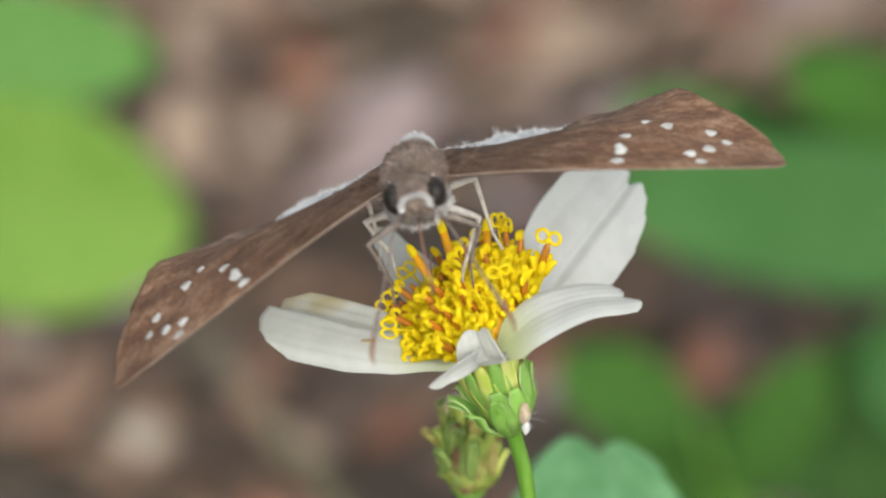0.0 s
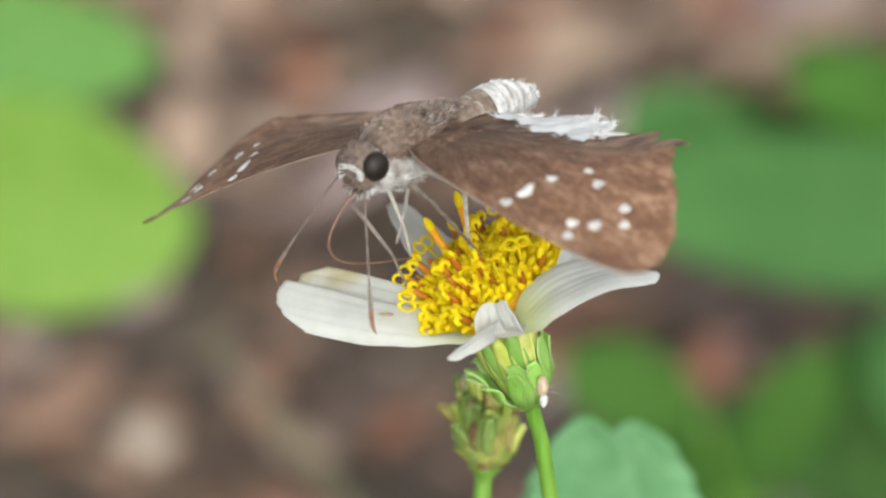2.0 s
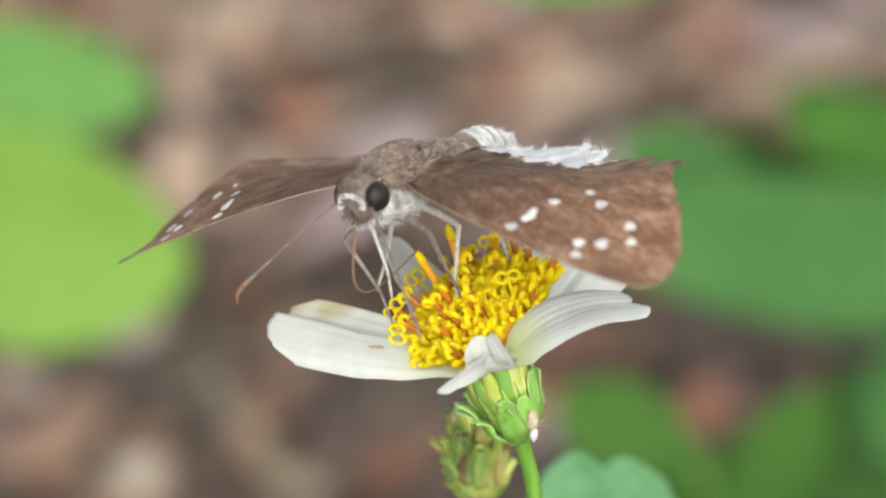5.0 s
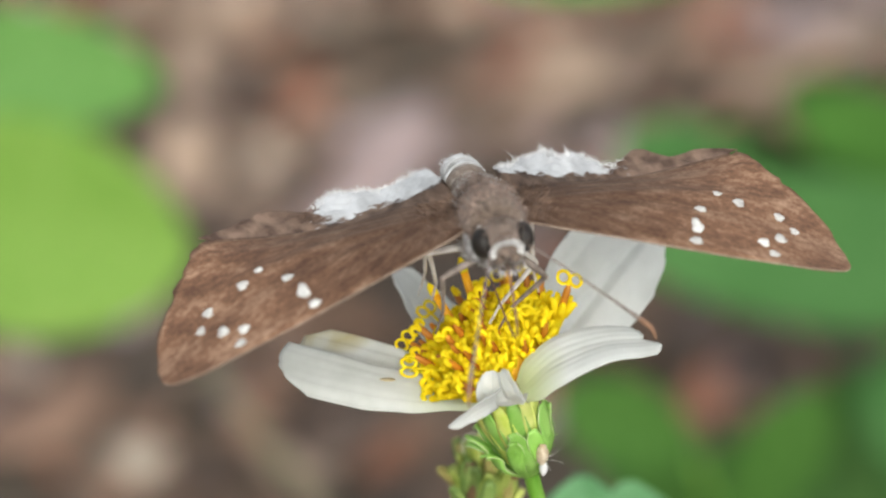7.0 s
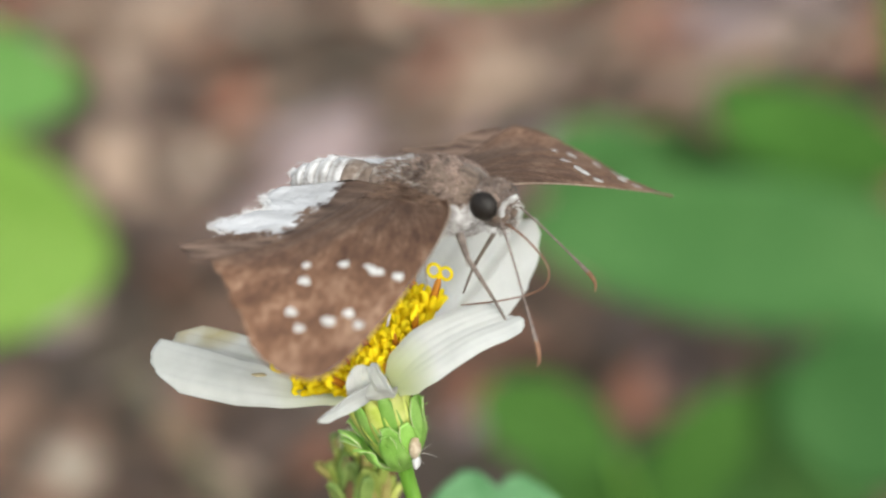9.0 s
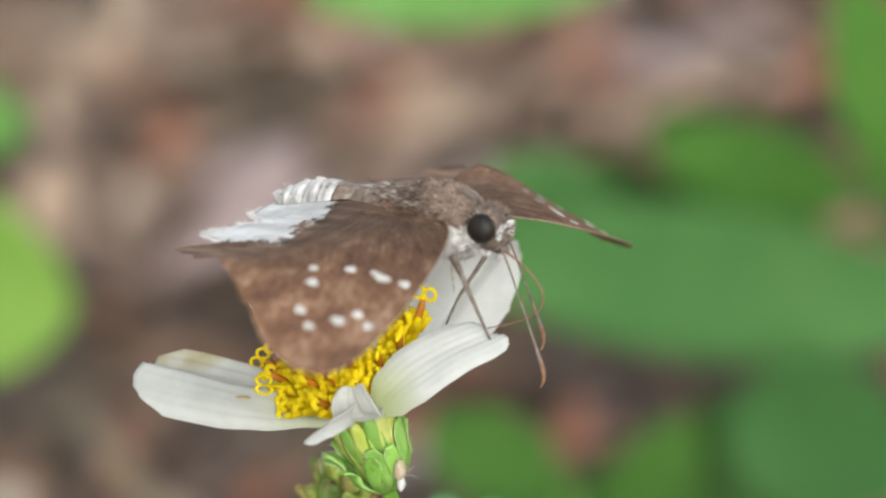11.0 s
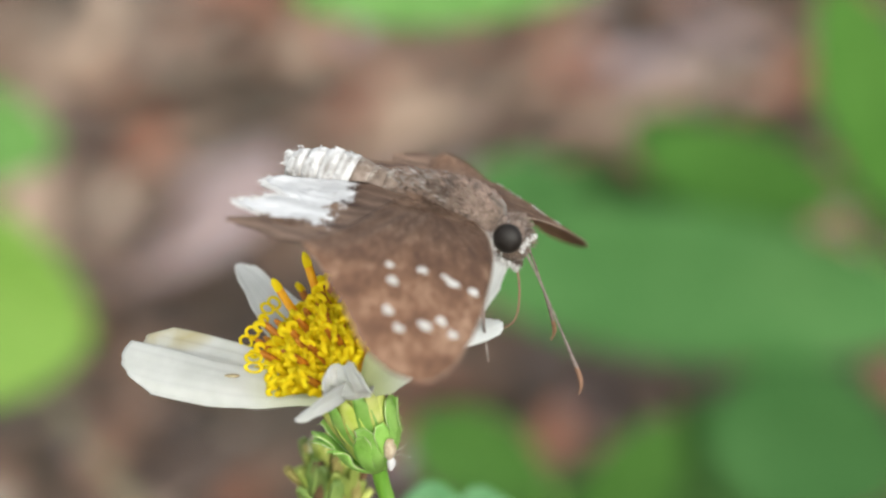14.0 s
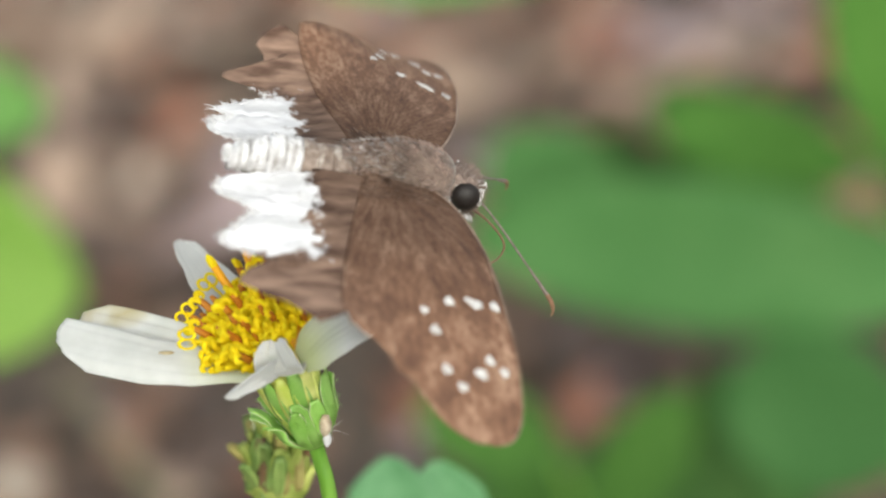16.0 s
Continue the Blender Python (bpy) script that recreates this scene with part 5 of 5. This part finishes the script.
RIGHT_WING = [
    (0.0, pose(0.00137, -0.00000, 0.00001, 0.78, 19.92, 6.80)),
    (0.5, pose(0.00129, -0.00002, 0.00007, -3.90, 12.28, -2.24)),
    (1.0, pose(0.00140, 0.00002, -0.00004, 3.34, 15.54, 7.65)),
    (1.5, pose(0.00134, 0.00001, -0.00001, 1.54, 16.14, 3.66)),
    (2.0, pose(0.00139, 0.00001, -0.00003, 2.58, 14.72, 6.23)),
    (2.5, pose(0.00139, 0.00000, -0.00001, 1.40, 13.86, 5.46)),
    (3.0, pose(0.00139, -0.00000, 0.00000, 0.45, 12.19, 4.46)),
    (3.5, pose(0.00138, 0.00000, -0.00000, 0.75, 12.68, 4.52)),
    (3.7, pose(0.00134, 0.00000, -0.00000, 0.61, 11.63, 1.50)),
    (5.8, pose(0.00136, -0.00002, 0.00005, -2.36, 12.74, 2.62)),
    (6.0, pose(0.00134, -0.00002, 0.00006, -3.01, 16.52, 2.60)),
    (6.5, pose(0.00134, -0.00003, 0.00008, -4.64, 12.28, 0.82)),
    (7.0, pose(0.00137, -0.00002, 0.00005, -2.44, 11.25, 2.62)),
    (7.5, pose(0.00134, -0.00003, 0.00007, -4.00, 10.67, 0.12)),
    (8.0, pose(0.00136, -0.00003, 0.00008, -4.47, 12.19, 1.98)),
    (8.5, pose(0.00135, -0.00002, 0.00006, -3.30, 10.86, 1.19)),
    (9.0, pose(0.00138, -0.00001, 0.00001, -0.54, 9.00, 2.63)),
    (9.5, pose(0.00137, -0.00000, 0.00001, -0.39, 9.96, 2.15)),
    (9.7, pose(0.00136, -0.00001, 0.00001, -0.47, 10.60, 2.13)),
    (11.8, pose(0.00134, -0.00000, 0.00001, -0.33, 9.40, 0.16)),
    (12.0, pose(0.00134, -0.00000, 0.00001, -0.18, 8.82, -0.03)),
    (12.5, pose(0.00140, -0.00001, 0.00003, -1.85, 7.73, 3.00)),
    (13.0, pose(0.00138, -0.00002, 0.00005, -3.03, 9.62, 2.09)),
    (13.5, pose(0.00138, 0.00000, 0.00000, 0.26, 8.66, 2.27)),
    (14.0, pose(0.00137, 0.00002, -0.00004, 2.66, 9.97, 3.11)),
    (14.5, pose(0.00137, 0.00001, -0.00001, 1.22, 9.25, 2.40)),
    (15.0, pose(0.00136, 0.00000, -0.00000, 0.56, 9.80, 1.71)),
    (15.5, pose(0.00136, 0.00002, -0.00005, 3.35, 9.22, 2.14)),
    (16.0, pose(0.00134, 0.00002, -0.00003, 2.49, 10.05, 1.01)),
]
LEFT_WING = [
    (0.0, pose(-0.00135, -0.00000, 0.00001, -0.47, -3.65, 1.40)),
    (0.5, pose(-0.00125, 0.00004, -0.00005, 3.94, -11.54, 3.67)),
    (1.0, pose(-0.00131, 0.00003, -0.00006, 3.74, -6.90, 2.00)),
    (1.5, pose(-0.00135, 0.00001, -0.00002, 1.47, -6.97, 0.11)),
    (2.0, pose(-0.00131, 0.00003, -0.00005, 3.15, -8.89, 1.35)),
    (2.5, pose(-0.00132, 0.00001, -0.00002, 1.36, -9.68, 0.59)),
    (3.0, pose(-0.00132, 0.00000, 0.00001, -0.16, -9.89, 0.97)),
    (3.5, pose(-0.00131, 0.00000, 0.00000, 0.14, -10.07, 1.06)),
    (3.7, pose(-0.00129, 0.00001, -0.00002, 1.44, -9.47, 2.64)),
    (5.8, pose(-0.00145, -0.00003, 0.00007, -4.21, -7.70, -5.47)),
    (6.0, pose(-0.00143, -0.00003, 0.00008, -4.59, -7.05, -4.37)),
    (6.5, pose(-0.00141, -0.00004, 0.00012, -7.11, -9.23, -3.30)),
    (7.0, pose(-0.00139, -0.00003, 0.00007, -3.87, -10.77, -3.44)),
    (7.5, pose(-0.00139, -0.00004, 0.00012, -6.93, -11.79, -2.86)),
    (8.0, pose(-0.00139, -0.00004, 0.00013, -7.36, -9.39, -2.20)),
    (8.5, pose(-0.00136, -0.00003, 0.00009, -4.86, -10.57, -1.24)),
    (9.0, pose(-0.00135, -0.00001, 0.00004, -1.87, -12.46, -1.59)),
    (9.5, pose(-0.00135, -0.00001, 0.00003, -1.32, -11.70, -1.56)),
    (9.7, pose(-0.00134, -0.00001, 0.00002, -2.2, -11.45, -1.26)),
    (11.8, pose(-0.00133, -0.00000, 0.00001, -4.6, -10.5, -0.24)),
    (12.0, pose(-0.00133, -0.00000, 0.00002, -4.8, -10.6, -0.33)),
    (12.5, pose(-0.00134, -0.00002, 0.00005, -6.0, -12.8, -1.51)),
    (13.0, pose(-0.00135, -0.00001, 0.00003, -5.2, -11.1, -1.39)),
    (13.5, pose(-0.00136, -0.00001, 0.00001, -2.6, -11.6, -2.23)),
    (14.0, pose(-0.00136, 0.00002, -0.00004, 2.83, -10.22, -2.55)),
    (14.5, pose(-0.00139, 0.00002, -0.00005, 3.44, -6.07, -2.16)),
    (15.0, pose(-0.00142, 0.00001, -0.00003, 1.68, -4.83, -3.53)),
    (15.5, pose(-0.00138, 0.00002, -0.00004, 3.01, -7.54, -2.70)),
    (16.0, pose(-0.00141, 0.00003, -0.00006, 3.82, -5.15, -3.31)),
]
HIPS = [(0.7, 3.2, -1.9), (-0.7, 3.2, -1.9), (0.8, 1.2, -2.1), (-0.8, 1.2, -2.1), (0.8, -0.8, -2.0), (-0.8, -0.8, -2.0)]
# where each foot stands before and after the butterfly turns round
STAND = [((-7.4, -5.0, -1.8), (5.9, -5.8, 2.4)), ((-2.2, -4.4, 0.4), (3.7, -0.2, 0.2)), ((-7.3, -0.4, -0.8), (-1.3, -5.3, 0.2)),
         ((-3.1, -3.8, -0.4), (4.5, 3.4, 0.0)), ((-8.9, 2.8, -3.2), (-2.9, -1.9, -0.2)), ((1.5, 1.2, -1.6), (1.7, 3.0, -1.3))]


def leg_rows(k):
    """The leg swings at its hip towards the place where its foot stands."""
    hip = Vector(HIPS[k]) * K
    side = 1 if k % 2 == 0 else -1
    out = []
    for t, m in BODY:
        f = min(1, max(0, (t - 7.0) / 1.8))
        foot = mm(*Vector(STAND[k][0]).lerp(Vector(STAND[k][1]), f))
        d = m.inverted() @ foot - hip
        d.normalize()
        z = -d
        x = Vector((side, (0.5, 0.0, -0.6)[k // 2], 0.25))
        x = (x - z * x.dot(z)).normalized()
        y = z.cross(x)
        r = Matrix((x, y, z)).transposed().to_4x4()
        out.append((t, Matrix.Translation(hip) @ r))
    return out


def antenna_rows(side, rows):
    """Rows of seconds, degrees outwards of straight ahead, and degrees downwards."""
    root = Vector((side * 0.6, 5.7, 0.2)) * K
    return [(t, Matrix.Translation(root) @ pose(0, 0, 0, 0, 0, -out * side) @ pose(0, 0, 0, -down)) for t, out, down in rows]


RIGHT_ANTENNA = [(0.0, 33, 50), (0.5, 50, 32), (1.0, 78, 43), (1.5, 71, 47), (2.0, 64, 45), (2.5, 56, 30), (3.0, 74, 42), (3.5, 80, 30), (6.0, 40, 38),
                 (7.5, 24, 40), (8.5, 17, 40), (9.0, 18, 62), (9.5, 10, 61), (12.0, 2, 60), (12.5, 11, 66), (13.0, 23, 52), (13.5, 34, 42), (14.0, 12, 40),
                 (14.5, 44, 48), (15.0, 40, 43), (15.5, 17, 37), (16.0, 9, 38)]
LEFT_ANTENNA = [(0.0, 35, 45), (1.0, 24, 67), (1.5, 15, 67), (2.0, 24, 66), (3.0, 9, 57), (3.5, 42, 60), (6.5, 57, 31), (7.0, 60, 33), (7.5, 58, 26),
                (8.0, 70, 52), (8.5, 58, 33), (9.5, 75, 55), (12.5, 48, 51), (13.0, 20, 42), (13.5, 47, 53), (15.0, 63, 14), (16.0, 55, 20)]


def motions():
    walk(butterfly, BODY)
    for side, rows in ((1, RIGHT_WING), (-1, LEFT_WING)):
        for wing in WINGS[side]:
            walk(wing, rows)
    walk(ANTENNAE[0], antenna_rows(1, RIGHT_ANTENNA))
    walk(ANTENNAE[1], antenna_rows(-1, LEFT_ANTENNA))
    for k, leg in enumerate(LEGS):
        walk(leg, leg_rows(k))
    mouth = Vector((0, 6.0, -1.3)) * K
    walk(TONGUE_PART, [(t, Matrix.Translation(mouth) @ pose(0, 0, 0, -a)) for t, a in (
        (0.0, 30), (0.7, 10), (1.2, 0), (2.2, 4), (3.0, 34), (6.0, 36), (8.0, 30), (8.7, 4), (9.7, 2), (11.8, 0), (13.3, 2), (14.0, 36), (14.6, 6), (15.0, 0), (16.0, 0))])
    # the two weeds at the side sway in the air
    for weed_thing, rows in ((LIME_WEED, ((0.0, -3.2), (3.5, -3.2), (8.0, -3.7), (9.5, -3.4), (11.8, 1.0), (12.5, 2.2), (13.0, 4.4), (13.5, 6.9), (14.0, 5.7), (14.5, 3.4), (15.0, 2.0), (15.5, 2.4), (16.0, 1.4))),
                             (MID_WEED, ((0.0, -1.2), (3.5, -1.4), (9.5, -1.0), (12.5, 2.2), (13.0, 4.2), (13.5, 6.2), (14.0, 6.4), (14.5, 4.4), (15.0, 3.0), (16.0, 3.0)))):
        root = weed_thing.location.copy()
        walk(weed_thing, [(t, Matrix.Translation(root) @ pose(0, 0, 0, 0, math.degrees(math.asin(d * 1.32 / 180.0)), 0)) for t, d in rows])
    # the front petal lifts when the butterfly steps on its neighbour
    rest = swing_petal.matrix_basis.copy()
    spin = (swing_petal.matrix_basis.to_3x3() @ Vector((0.80, 0.09, 0.42))).normalized()
    rise = Vector((0, -1, 0))
    rows = []
    for t, f in ((0.0, 0.0), (7.8, 0.05), (8.5, 0.65), (9.0, 0.85), (9.7, 0.87), (12.0, 1.0), (13.5, 1.0), (14.2, 0.5), (16.0, 0.35)):
        rows.append((t, rest @ Matrix.Rotation(radians(9 * f), 4, rise) @ Matrix.Rotation(radians(24 * f), 4, spin)))
    walk(swing_petal, rows)


motions()
